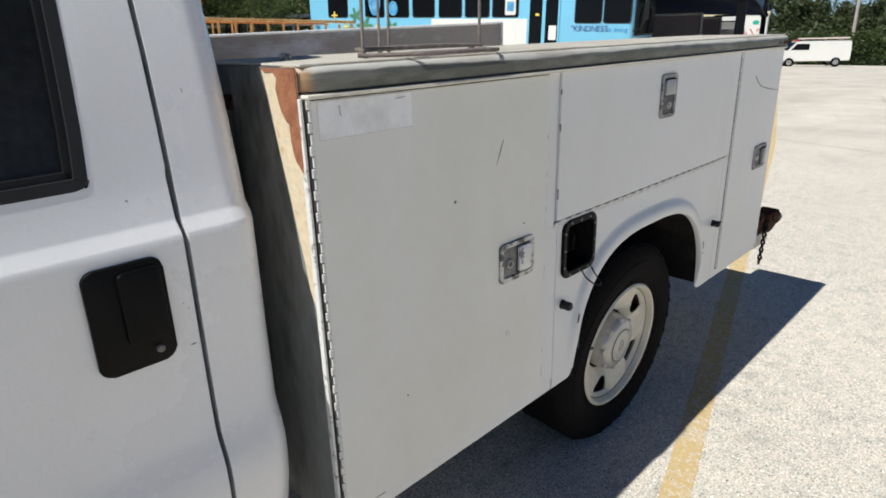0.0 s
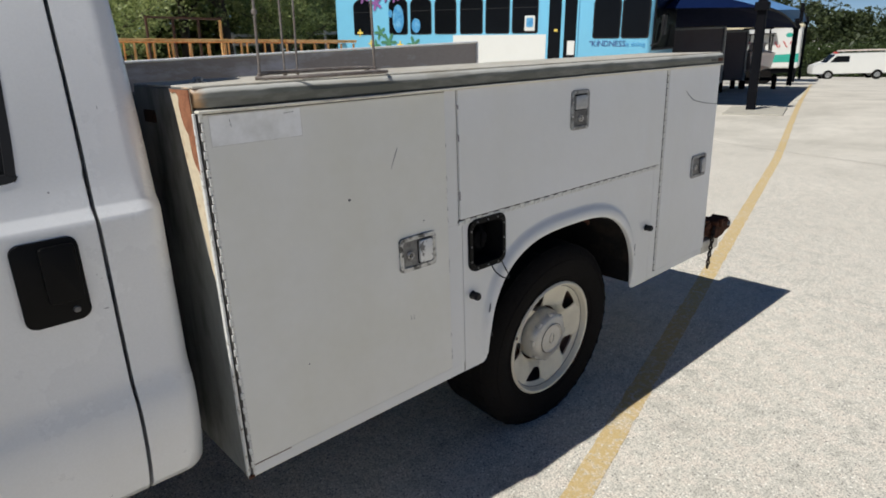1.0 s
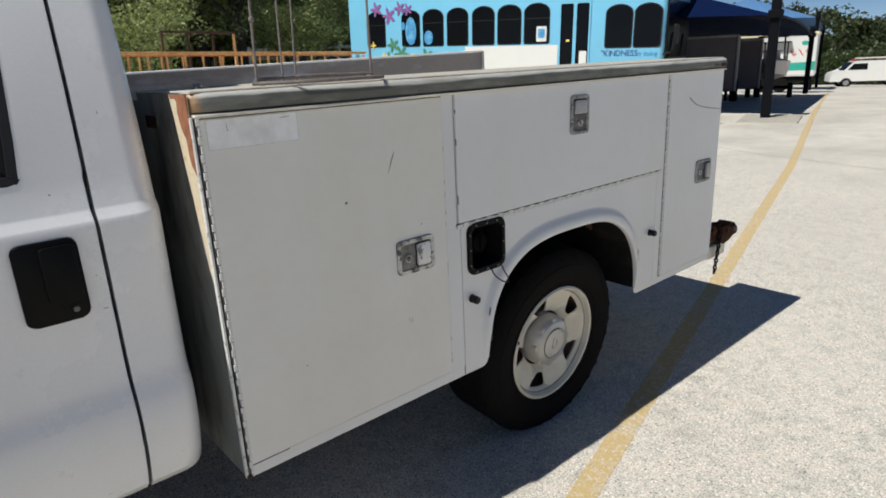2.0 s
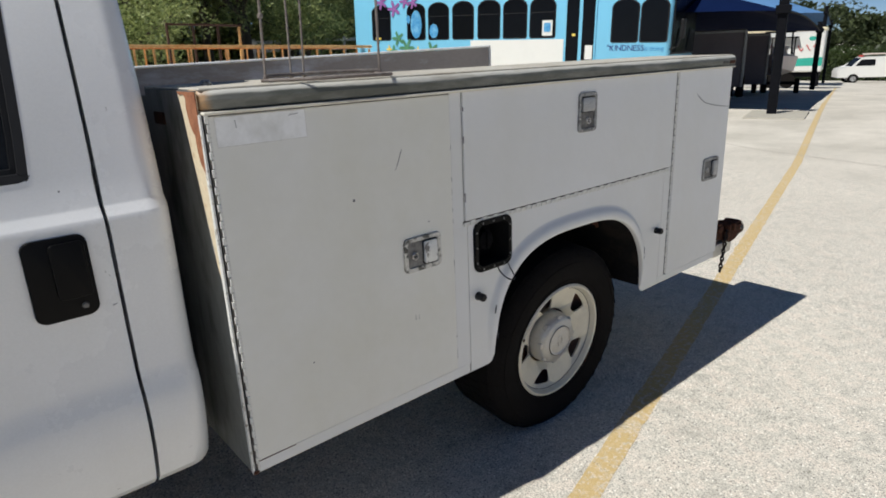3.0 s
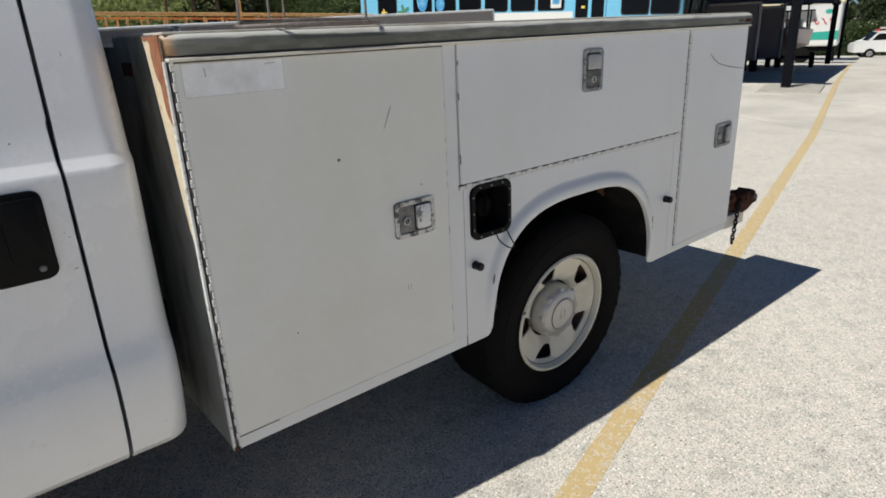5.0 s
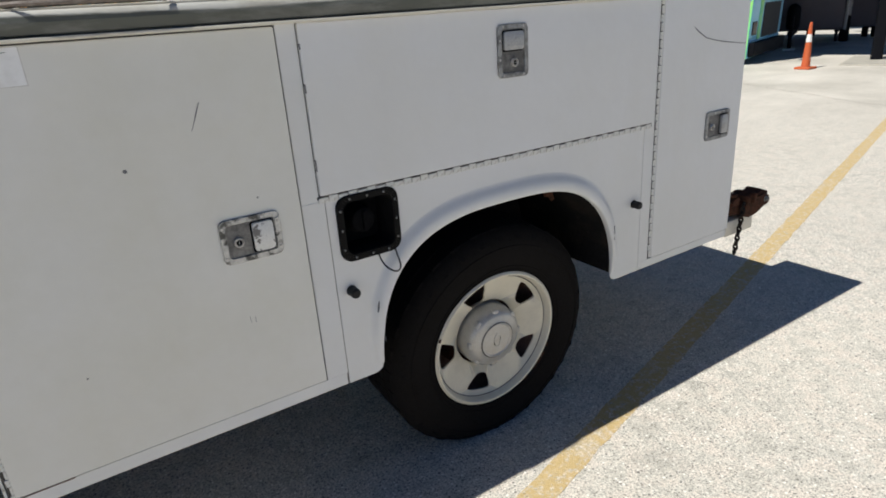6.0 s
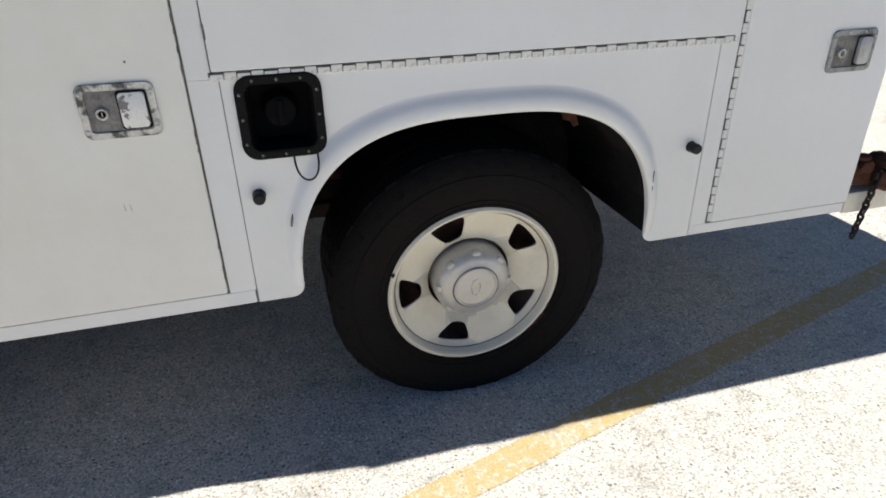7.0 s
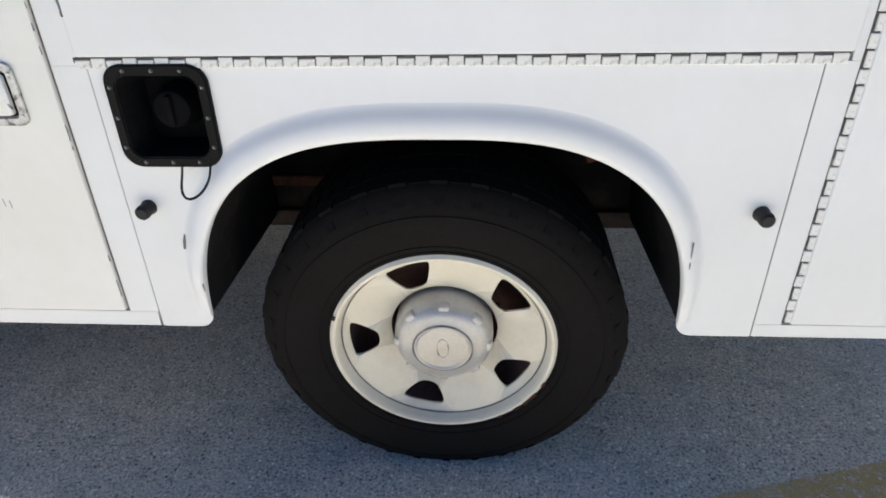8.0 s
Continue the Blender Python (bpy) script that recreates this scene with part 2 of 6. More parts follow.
RAIL_WORN = rail_material()
RAIL_LIP = material("cream_lip_paint", (0.74, 0.70, 0.60), 0.5, vary=0.15, scale=18, other=(0.36, 0.32, 0.24), spread=(0.55, 0.72), axis=(0.3, 1, 1))
STEEL = material("worn_steel", (0.56, 0.56, 0.55), 0.38, 0.6, vary=0.25, scale=42, other=(0.09, 0.09, 0.085), bump=0.0004, fine=220, spread=(0.47, 0.58))
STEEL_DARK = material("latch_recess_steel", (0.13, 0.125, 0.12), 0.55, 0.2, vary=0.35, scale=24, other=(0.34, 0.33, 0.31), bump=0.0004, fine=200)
PADDLE_FLECKED = material("paint_flecked_paddle", (0.74, 0.74, 0.72), 0.4, 0.1, vary=0.15, scale=40, other=(0.20, 0.19, 0.18), fine=200, spread=(0.58, 0.61))
PADDLE_BARE = material("bare_grey_paddle", (0.46, 0.46, 0.46), 0.4, 0.3, vary=0.2, scale=30, other=(0.30, 0.30, 0.30), fine=200)
STEEL_GREY = material("dull_grey_steel", (0.36, 0.36, 0.35), 0.5, 0.3, vary=0.25, scale=34, other=(0.17, 0.165, 0.16), bump=0.0004, fine=220, spread=(0.48, 0.62))
LOCK = material("bright_lock_ring", (0.72, 0.70, 0.67), 0.35, 0.5, vary=0.25, scale=60, other=(0.30, 0.26, 0.22))
HINGE = material("hinge_white", (0.745, 0.74, 0.70), 0.45, vary=0.08, scale=60, other=(0.25, 0.21, 0.17), spread=(0.56, 0.68), bump=0.0003)
HINGE_DARK = material("hinge_dark", (0.09, 0.083, 0.076), 0.6, 0.3, vary=0.4, scale=45, other=(0.30, 0.28, 0.25), spread=(0.6, 0.75))
BLACK = material("black_plastic", (0.009, 0.009, 0.010), 0.5, vary=0.25, scale=30, bump=0.0003, fine=260, spec=0.3)
# Near-black colour that carries the shade of gaps and recesses.
RECESS = material("shaded_recess", (0.010, 0.010, 0.011), 0.9, vary=0.3, scale=30, spec=0.05)
RUBBER = material("tyre_rubber", (0.0125, 0.0112, 0.0108), 0.95, vary=0.3, scale=14, other=(0.012, 0.0105, 0.0095), bump=0.0005, fine=160, spec=0.08)
TREAD = material("dusty_tread_rubber", (0.0135, 0.0122, 0.0116), 0.95, vary=0.3, scale=14, other=(0.014, 0.0125, 0.0115), bump=0.0005, fine=160, spec=0.08)
RUST_BROWN = material("brown_drum_steel", (0.17, 0.10, 0.08), 0.7, 0.1, vary=0.3, scale=20, other=(0.10, 0.05, 0.036), bump=0.0008, fine=140, spec=0.25)
HANDLE = material("black_handle_plastic", (0.004, 0.004, 0.0045), 0.4, vary=0.25, scale=30, bump=0.0002, fine=260, spec=0.11)
SEAL = material("window_rubber", (0.02, 0.02, 0.022), 0.6, vary=0.2, scale=40, spec=0.3)
# Shade of the wheel well and underside is put into these near-black colours.
HOUSE = material("shaded_wheel_house", (0.013, 0.0125, 0.013), 0.9, vary=0.3, scale=9, other=(0.034, 0.027, 0.022), bump=0.001, spec=0.1)
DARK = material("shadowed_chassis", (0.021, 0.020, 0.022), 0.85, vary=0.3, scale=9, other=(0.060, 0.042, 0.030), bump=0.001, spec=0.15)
WHEEL = material("silver_wheel_paint", (0.70, 0.655, 0.54), 0.42, 0.05, vary=0.04, scale=9, other=(0.56, 0.52, 0.44), fine=90, spread=(0.5, 0.85))
CAP = material("silver_hub_cap", (0.52, 0.51, 0.485), 0.28, 0.3, vary=0.12, scale=24, other=(0.48, 0.45, 0.40), fine=180)
BROWN_STEEL = material("bare_grey_brown_plate", (0.34, 0.30, 0.275), 0.5, 0.1, vary=0.10, scale=3.2, other=(0.52, 0.51, 0.54), bump=0.0003, spread=(0.50, 0.60), axis=(0.5, 1, 1.3))
RUST_DARK = material("rusty_iron", (0.10, 0.042, 0.025), 0.85, 0.2, vary=0.4, scale=45, other=(0.035, 0.022, 0.016), bump=0.0015, fine=160, spec=0.15)
WIRE = material("rusty_wire", (0.23, 0.19, 0.165), 0.7, 0.4, vary=0.3, scale=60, other=(0.32, 0.30, 0.28), bump=0.0006)
TAPE = material("tape_residue", (0.87, 0.87, 0.87), 0.5, vary=0.05, scale=14, other=(0.72, 0.72, 0.70), fine=60)
SCRATCH = material("scratch", (0.16, 0.16, 0.17), 0.7, vary=0.2)
GLASS = glass("dark_glass", (0.30, 0.33, 0.33))
DOOR_GLASS = material("dark_door_glass", (0.014, 0.015, 0.016), 0.08, vary=0.3, scale=5, other=(0.022, 0.023, 0.024), spec=0.16)


# ---- mesh helpers ----
def link(name, mesh, mat, parent=None, label="", smooth=False):
    if mat is not None:
        mesh.materials.append(mat)
    if smooth:
        mesh.shade_smooth()
    ob = new(name, mesh)
    if parent is not None:
        ob.parent = parent
    if label:
        ob["label"] = label
    return ob


def part(name, bm, mat, parent=None, label="", smooth=False, sharp=40):
    bmesh.ops.recalc_face_normals(bm, faces=bm.faces)
    mesh = bpy.data.meshes.new(name)
    if smooth:
        for e in bm.edges:
            if len(e.link_faces) == 2 and e.calc_face_angle(0) > radians(sharp):
                e.smooth = False
        for f in bm.faces:
            f.smooth = True
    bm.to_mesh(mesh)
    bm.free()
    return link(name, mesh, mat, parent, label)


def again(ob, m, name=None):
    """Another object on the same mesh, under the same parent."""
    o = new(name or ob.name.split(".")[0], ob.data)
    o.parent = ob.parent
    o.matrix_basis = m
    if ob.get("label"):
        o["label"] = ob["label"]
    return o


def thing(name, m=None, label="", category="", group="", kind=""):
    e = new(name)
    e.empty_display_size = 0.2
    if m is not None:
        e.matrix_basis = m
    return tagged(e, label, category, group, kind)


def box(x0, x1, y0, y1, z0, z1, bevel=0.0, seg=2, bm=None):
    b = bm or bmesh.new()
    t = bmesh.new() if (bevel and bm) else b
    vs = bmesh.ops.create_cube(t, size=1)["verts"]
    for v in vs:
        v.co = Vector((x0 + (v.co.x + 0.5) * (x1 - x0), y0 + (v.co.y + 0.5) * (y1 - y0), z0 + (v.co.z + 0.5) * (z1 - z0)))
    if bevel:
        bmesh.ops.bevel(t, geom=list({e for v in vs for e in v.link_edges}), offset=bevel, segments=seg, affect="EDGES", profile=0.5)
    if t is not b:
        add_to(b, t)
    return b


def add_to(b, t):
    mesh = bpy.data.meshes.new("tmp")
    t.to_mesh(mesh)
    b.from_mesh(mesh)
    bpy.data.meshes.remove(mesh)
    t.free()


def prism(outline, y0, y1, bm=None, bevel=0.0):
    """A flat outline of (x, z) points given thickness from y0 to y1."""
    b = bm or bmesh.new()
    front = [b.verts.new((x, y0, z)) for x, z in outline]
    back = [b.verts.new((x, y1, z)) for x, z in outline]
    f = b.faces.new(front)
    b.faces.new(back[::-1])
    for i in range(len(front)):
        j = (i + 1) % len(front)
        b.faces.new((front[i], back[i], back[j], front[j]))
    if bevel:
        bmesh.ops.bevel(b, geom=list(f.edges), offset=bevel, segments=2, affect="EDGES", profile=0.5)
    return b


def rounded(x0, x1, z0, z1, r, seg=5):
    pts = []
    for cx, cz, a in ((x1 - r, z1 - r, 0), (x0 + r, z1 - r, 90), (x0 + r, z0 + r, 180), (x1 - r, z0 + r, 270)):
        for i in range(seg + 1):
            t = radians(a + 90 * i / seg)
            pts.append((cx + r * math.cos(t), cz + r * math.sin(t)))
    return pts


def ring(outer, inner, y0, y1, bm=None):
    """A frame between two outlines with as many points, from y0 (front) to y1."""
    b = bm or bmesh.new()
    n = len(outer)
    v = [[b.verts.new((x, y, z)) for x, z in o] for o, y in ((outer, y1), (outer, y0), (inner, y0), (inner, y1))]
    for k in range(4):
        for i in range(n):
            j = (i + 1) % n
            b.faces.new((v[k][i], v[k][j], v[(k + 1) % 4][j], v[(k + 1) % 4][i]))
    return b


def lathe(profile, centre=(0, 0, 0), seg=64, bm=None, axis="y", close=False):
    """Turns (radius, along) points round an axis through centre."""
    b = bm or bmesh.new()
    rows = []
    for r, a in profile:
        row = []
        for i in range(seg):
            t = 2 * math.pi * i / seg
            c, s = r * math.cos(t), r * math.sin(t)
            co = {"y": (c, a, s), "x": (a, c, s), "z": (c, s, a)}[axis]
            row.append(b.verts.new(Vector(co) + Vector(centre)))
        rows.append(row)
    for k in range(len(rows) - 1):
        for i in range(seg):
            j = (i + 1) % seg
            b.faces.new((rows[k][i], rows[k][j], rows[k + 1][j], rows[k + 1][i]))
    if close:
        b.faces.new(rows[0])
        b.faces.new(rows[-1][::-1])
    return b


def tube(points, r, seg=8, bm=None, closed=False):
    """A round bar along points."""
    b = bm or bmesh.new()
    pts = [Vector(p) for p in points]
    n, rows = len(pts), []
    for i, p in enumerate(pts):
        d = (pts[(i + 1) % n] - pts[i - 1]) if closed else (pts[min(i + 1, n - 1)] - pts[max(i - 1, 0)])
        d.normalize()
        u = d.cross(Vector((0, 0, 1)) if abs(d.z) < 0.9 else Vector((1, 0, 0))).normalized()
        w = d.cross(u)
        rr = r[i] if isinstance(r, (list, tuple)) else r
        rows.append([b.verts.new(p + rr * (math.cos(2 * math.pi * k / seg) * u + math.sin(2 * math.pi * k / seg) * w)) for k in range(seg)])
    for i in range(n if closed else n - 1):
        a, c = rows[i], rows[(i + 1) % n]
        for k in range(seg):
            b.faces.new((a[k], a[(k + 1) % seg], c[(k + 1) % seg], c[k]))
    if not closed:
        b.faces.new(rows[0][::-1])
        b.faces.new(rows[-1])
    return b


def sweep_x(profile, xs, bm=None, cap=True):
    """A (y, z) profile carried along x; profile may be a function of x."""
    b = bm or bmesh.new()
    rows = [[b.verts.new((x, y, z)) for y, z in (profile(x) if callable(profile) else profile)] for x in xs]
    for i in range(len(rows) - 1):
        for k in range(len(rows[0]) - 1):
            b.faces.new((rows[i][k], rows[i + 1][k], rows[i + 1][k + 1], rows[i][k + 1]))
    if cap:
        b.faces.new(rows[0])
        b.faces.new(rows[-1][::-1])
    return b


# ---- ground ----
def soft(v):
    return 0.0 if v < -3 else (v if v > 3 else (v + 3) ** 2 / 12)


def ground_z(x, y):
    """Level round the truck, falling away beyond the far lot and rising gently towards the bus and the trees."""
    return -0.046 * min(soft(x - 15), 70) + 0.045 * min(soft(y - 8), 14) * min(max((17 - x) / 6, 0), 1)


def ground_sheet():
    b = bmesh.new()
    xs = [-2500, -600, -150, -60, -30, -15] + [i * 1.5 for i in range(-6, 36)] + [60, 70, 85, 110, 150, 300, 700, 2500]
    ys = [-2500, -600, -150, -60, -30, -15] + [i * 1.5 for i in range(-6, 24)] + [40, 50, 65, 90, 150, 300, 700, 2500]
    grid = [[b.verts.new((x, y, ground_z(x, y))) for y in ys] for x in xs]
    for i in range(len(xs) - 1):
        for j in range(len(ys) - 1):
            b.faces.new((grid[i][j], grid[i + 1][j], grid[i + 1][j + 1], grid[i][j + 1]))
    return tagged(part("ground", b, ASPHALT, smooth=True), "sun-bleached asphalt parking lot with pale stones showing", "ground", kind="structure")


ground_sheet()


def line_mark():
    b = bmesh.new()
    rows = []
    xs = [-3 + i * 0.3 for i in range(8)] + [-0.6 + i * 0.03 for i in range(200)] + [5.4 + i * 0.3 for i in range(105)]
    for x in xs:
        mid = -0.300 + 0.279 * (x - 1.0) + 0.030 * max(0, x - 8)
        row = []
        for s in (-1, 1):
            w = 0.046 + 0.007 * noise.noise((x * 9, s * 5, 1)) + 0.004 * noise.noise((x * 31, s * 5, 2))
            row.append(b.verts.new((x - s * w * 0.27, mid + s * w, ground_z(x, mid) + (0.0012 if x < 9 else 0.004))))
        rows.append(row)
    for i in range(len(rows) - 1):
        b.faces.new((rows[i][0], rows[i + 1][0], rows[i + 1][1], rows[i][1]))
    return tagged(part("parking_line", b, YELLOW), "worn yellow painted line on the asphalt", "line", kind="structure")


line_mark()


def crack(points, wide, seed):
    """A wandering open seam in the paving, as a thin dark strip."""
    b = bmesh.new()
    rows = []
    for (x0, y0), (x1, y1) in zip(points, points[1:]):
        n = max(4, int(math.hypot(x1 - x0, y1 - y0) / 0.06))
        nx, ny = -(y1 - y0), x1 - x0
        q = math.hypot(nx, ny)
        for k in range(n):
            t = k / n
            x, y = x0 + (x1 - x0) * t, y0 + (y1 - y0) * t
            o = 0.05 * noise.noise((x * 1.3, y * 1.3, seed)) + 0.012 * noise.noise((x * 9, y * 9, seed + 3))
            w = wide * (0.55 + 0.9 * abs(noise.noise((x * 5, y * 5, seed + 7))))
            rows.append([b.verts.new((x + nx / q * (o + s * w), y + ny / q * (o + s * w), ground_z(x, y) + 0.0016)) for s in (-1, 1)])
    for i in range(len(rows) - 1):
        b.faces.new((rows[i][0], rows[i + 1][0], rows[i + 1][1], rows[i][1]))
    return tagged(part("crack", b, SEAM), "thin dark crack across the paving", "crack", kind="structure")


SEAM = material("dirty_seam", (0.34, 0.30, 0.25), 0.95, vary=0.35, scale=9, other=(0.55, 0.51, 0.44), spread=(0.45, 0.6))
crack([(10.2, 5.9), (9.6, 4.5), (8.6, 2.2), (8.1, 0.4)], 0.012, 1.0)
crack([(8.1, 0.4), (11.5, 0.9), (15.5, 1.9)], 0.008, 5.0)
crack([(11.5, 0.9), (12.8, -1.4), (16.0, -3.6)], 0.008, 9.0)

# ---- service truck ----
truck = thing("service_truck", None, "white service truck with worn utility body parked on the lot", "truck")
LENGTH, LOW, TOP = 2.43, 0.46, 1.372
AX, AZ = 1.314, 0.366


def arch(off=0.0, n=48):
    """The wheel opening's edge from its front foot to its rear foot, widened by off."""
    pts = []
    for i in range(n + 1):
        t = math.pi * (1 - i / n)
        c, s = math.cos(t), math.sin(t)
        u, v = math.copysign(abs(c) ** (2 / 3.0), c), max(s, 0) ** (2 / 2.35)
        pts.append((AX + (0.444 + off) * u, LOW + 0.028 + (0.363 + off) * v))
    return pts


def foot(x, sign):
    """The rounded lower corner of the fender beside the opening."""
    return [(x - sign * 0.028 + sign * 0.028 * math.cos(a), LOW + 0.028 - 0.028 * math.sin(a)) for a in [radians(90 - 15 * k) for k in range(6)]]


def side_box(x0, x1, z0, y0=0.0845, y1=0.36):
    return box(x0, x1, y0, y1, z0, 1.40)


for x0, x1, z0 in ((0.004, 0.765, 0.463), (0.765, 1.90, 0.90), (1.90, 2.4125, 0.463)):
    part("compartment", side_box(x0, x1, z0), WHITE, truck)
part("sill_plate", box(0.004, 0.762, 0.004, 0.36, LOW, 0.4625), WHITE, truck)
part("sill_plate", box(1.90, 2.4125, 0.004, 0.36, LOW, 0.4625), WHITE, truck)

# outer frame of the body: strips round the doors
strips = [(0.004, 0.760, LOW, 0.4935), (0.7054, 0.7632, 0.4935, 0.968), (0.7054, 0.7505, 0.968, TOP), (1.899, 1.949, 0.488, 0.968), (1.9335, 1.949, 0.968, TOP), (1.899, 2.4145, LOW, 0.488)]
for x0, x1, z0, z1 in strips:
    part("frame_strip", box(x0, x1, -0.003, 0.02, z0, z1, 0.0012), WHITE, truck)


def fender_panel():
    outline = [(0.7650, LOW)] + foot(AX - 0.444, 1) + arch() + foot(AX + 0.444, -1)[::-1] + [(1.8965, LOW), (1.8965, 0.966), (0.945, 0.966), (0.945, 0.812), (0.802, 0.812), (0.802, 0.966), (0.7650, 0.966)]
    b = prism(outline, -0.003, 0.0015)
    return part("fender_panel", b, WHITE, truck)


fender = fender_panel()


def flare():
    """The pressed lip that swells out round the wheel opening."""
    b = bmesh.new()
    base = arch(0, 64)
    rows = []
    for i, (x, z) in enumerate(base):
        a, c = base[max(i - 1, 0)], base[min(i + 1, len(base) - 1)]
        d = Vector((c[0] - a[0], c[1] - a[1])).normalized()
        nx, nz = -d.y, d.x
        up = min(max((z - LOW - 0.02) / 0.3, 0), 1)
        wide = 0.45 + 0.55 * up
        deep = min(1, 0.25 + up * 2.2)
        prof = [(0.060, 0.0006), (0.054, -0.0003), (0.049, -0.0018), (0.044, -0.0046), (0.039, -0.0082), (0.034, -0.0116), (0.028, -0.0144), (0.020, -0.0162), (0.010, -0.0170), (0.002, -0.0158), (-0.001, -0.012), (-0.001, 0.004)]
        rows.append([b.verts.new((x + nx * o * wide, -0.003 + (y * deep if y < 0 else y), z + nz * o * wide)) for o, y in prof])
    for i in range(len(rows) - 1):
        for k in range(len(rows[0]) - 1):
            b.faces.new((rows[i][k], rows[i + 1][k], rows[i + 1][k + 1], rows[i][k + 1]))
    return part("wheel_flare", b, WHITE, fender, smooth=True, sharp=60)


flare()


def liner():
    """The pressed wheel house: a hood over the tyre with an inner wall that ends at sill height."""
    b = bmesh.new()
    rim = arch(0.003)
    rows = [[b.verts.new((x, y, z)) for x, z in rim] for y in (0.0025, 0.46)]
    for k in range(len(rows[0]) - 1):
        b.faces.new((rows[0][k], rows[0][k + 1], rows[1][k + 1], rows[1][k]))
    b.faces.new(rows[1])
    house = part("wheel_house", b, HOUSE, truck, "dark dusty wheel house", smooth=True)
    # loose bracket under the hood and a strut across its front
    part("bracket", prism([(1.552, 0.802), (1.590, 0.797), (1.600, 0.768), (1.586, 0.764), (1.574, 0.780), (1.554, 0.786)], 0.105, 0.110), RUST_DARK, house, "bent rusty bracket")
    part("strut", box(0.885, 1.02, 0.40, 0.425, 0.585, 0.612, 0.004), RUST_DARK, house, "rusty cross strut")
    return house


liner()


def door_panel(x0, x1, z0, z1):
    b = prism(rounded(x0, x1, z0, z1, 0.004, 2), -0.009, 0.012)
    bmesh.ops.bevel(b, geom=[e for e in b.edges if all(v.co.y < -0.008 for v in e.verts)], offset=0.0022, segments=2, affect="EDGES", profile=0.5)
    return part("compartment_door", b, WHITE, truck)


GRIME = material("grimy_joint", (0.20, 0.19, 0.17), 0.8, vary=0.3, scale=20, other=(0.07, 0.065, 0.057))
for x0, x1, z0, z1 in ((0.6985, 0.7085, 0.49, 1.366), (0.7505, 0.757, 0.97, 1.37), (0.012, 0.70, 0.492, 0.5), (1.93, 1.936, 0.97, 1.37), (0.7615, 0.7665, 0.4615, 0.966), (1.8955, 1.900, 0.4615, 0.966), (1.962, 2.414, 0.486, 0.4945)):
    part("joint_strip", box(x0, x1, -0.0008, 0.019, z0, z1), GRIME, truck)
door_front = door_panel(0.013, 0.7012, 0.498, 1.364)
door_flip = door_panel(0.7530, 1.9315, 0.982, 1.367)
door_rear = door_panel(1.961, 2.4155, 0.4925, 1.367)
door_front.data.materials[0] = WHITE_WARM
door_front["label"] = "tall white front compartment door with tape residue"
door_flip["label"] = "white drop-down door hinged along its lower edge"
door_rear["label"] = "narrow white rear compartment door with a long scratch"


# piano hinges: a dark slot with interlocked white knuckles
def hinge(door, start, end, at, upright, pitch=0.0505, wide=0.0125, gap=0.0024, proud=0.0068, low=-0.002):
    """Along x at height at, or with upright along z at x = at; the open line lies above it, or towards the front."""
    def put(name, a0, a1, b0, b1, y0, y1, mat, parent, bevel=0.0):
        b = box(a0, a1, y0, y1, b0, b1, bevel, 1) if not upright else box(-b1, -b0, y0, y1, a0, a1, bevel, 1)
        return part(name, b, mat, parent)

    here = Matrix.Translation((at, 0, 0)) if upright else Matrix.Translation((0, 0, at))
    back = put("hinge", start, end, low, wide + 0.0016, 0.0030 - proud, 0.004, HINGE_DARK, door)
    back["label"] = "worn piano hinge"
    back.matrix_basis = here
    n = round((end - start) / pitch)
    step = (end - start) / n
    half = step * 0.25 - gap / 2
    one = put("knuckle", -half - 0.0006, half + 0.0006, -0.0025, wide - 0.0026, -proud, -0.001, HINGE, back, 0.001)
    two = put("knuckle", -half + 0.0006, half - 0.0006, -0.0025, wide + 0.0004, -proud + 0.0003, -0.001, HINGE, back, 0.001)
    for k in range(n):
        for piece, off in ((one, 0.30), (two, 0.80)):
            p = start + (k + off) * step
            m = Matrix.Translation((0, 0, p)) if upright else Matrix.Translation((p, 0, 0))
            if k == 0:
                piece.matrix_basis = m
            else:
                again(piece, m)
    return back


hinge(door_flip, 0.746, 1.926, 0.9665, False, gap=0.0020, low=0.0052)
hinge(door_front, 0.468, 1.366, 0.0115, True, 0.0385, 0.0058, 0.0014, 0.0088)
hinge(door_rear, 0.492, 1.366, 1.9605, True, wide=0.0118, gap=0.0030, proud=0.0066)


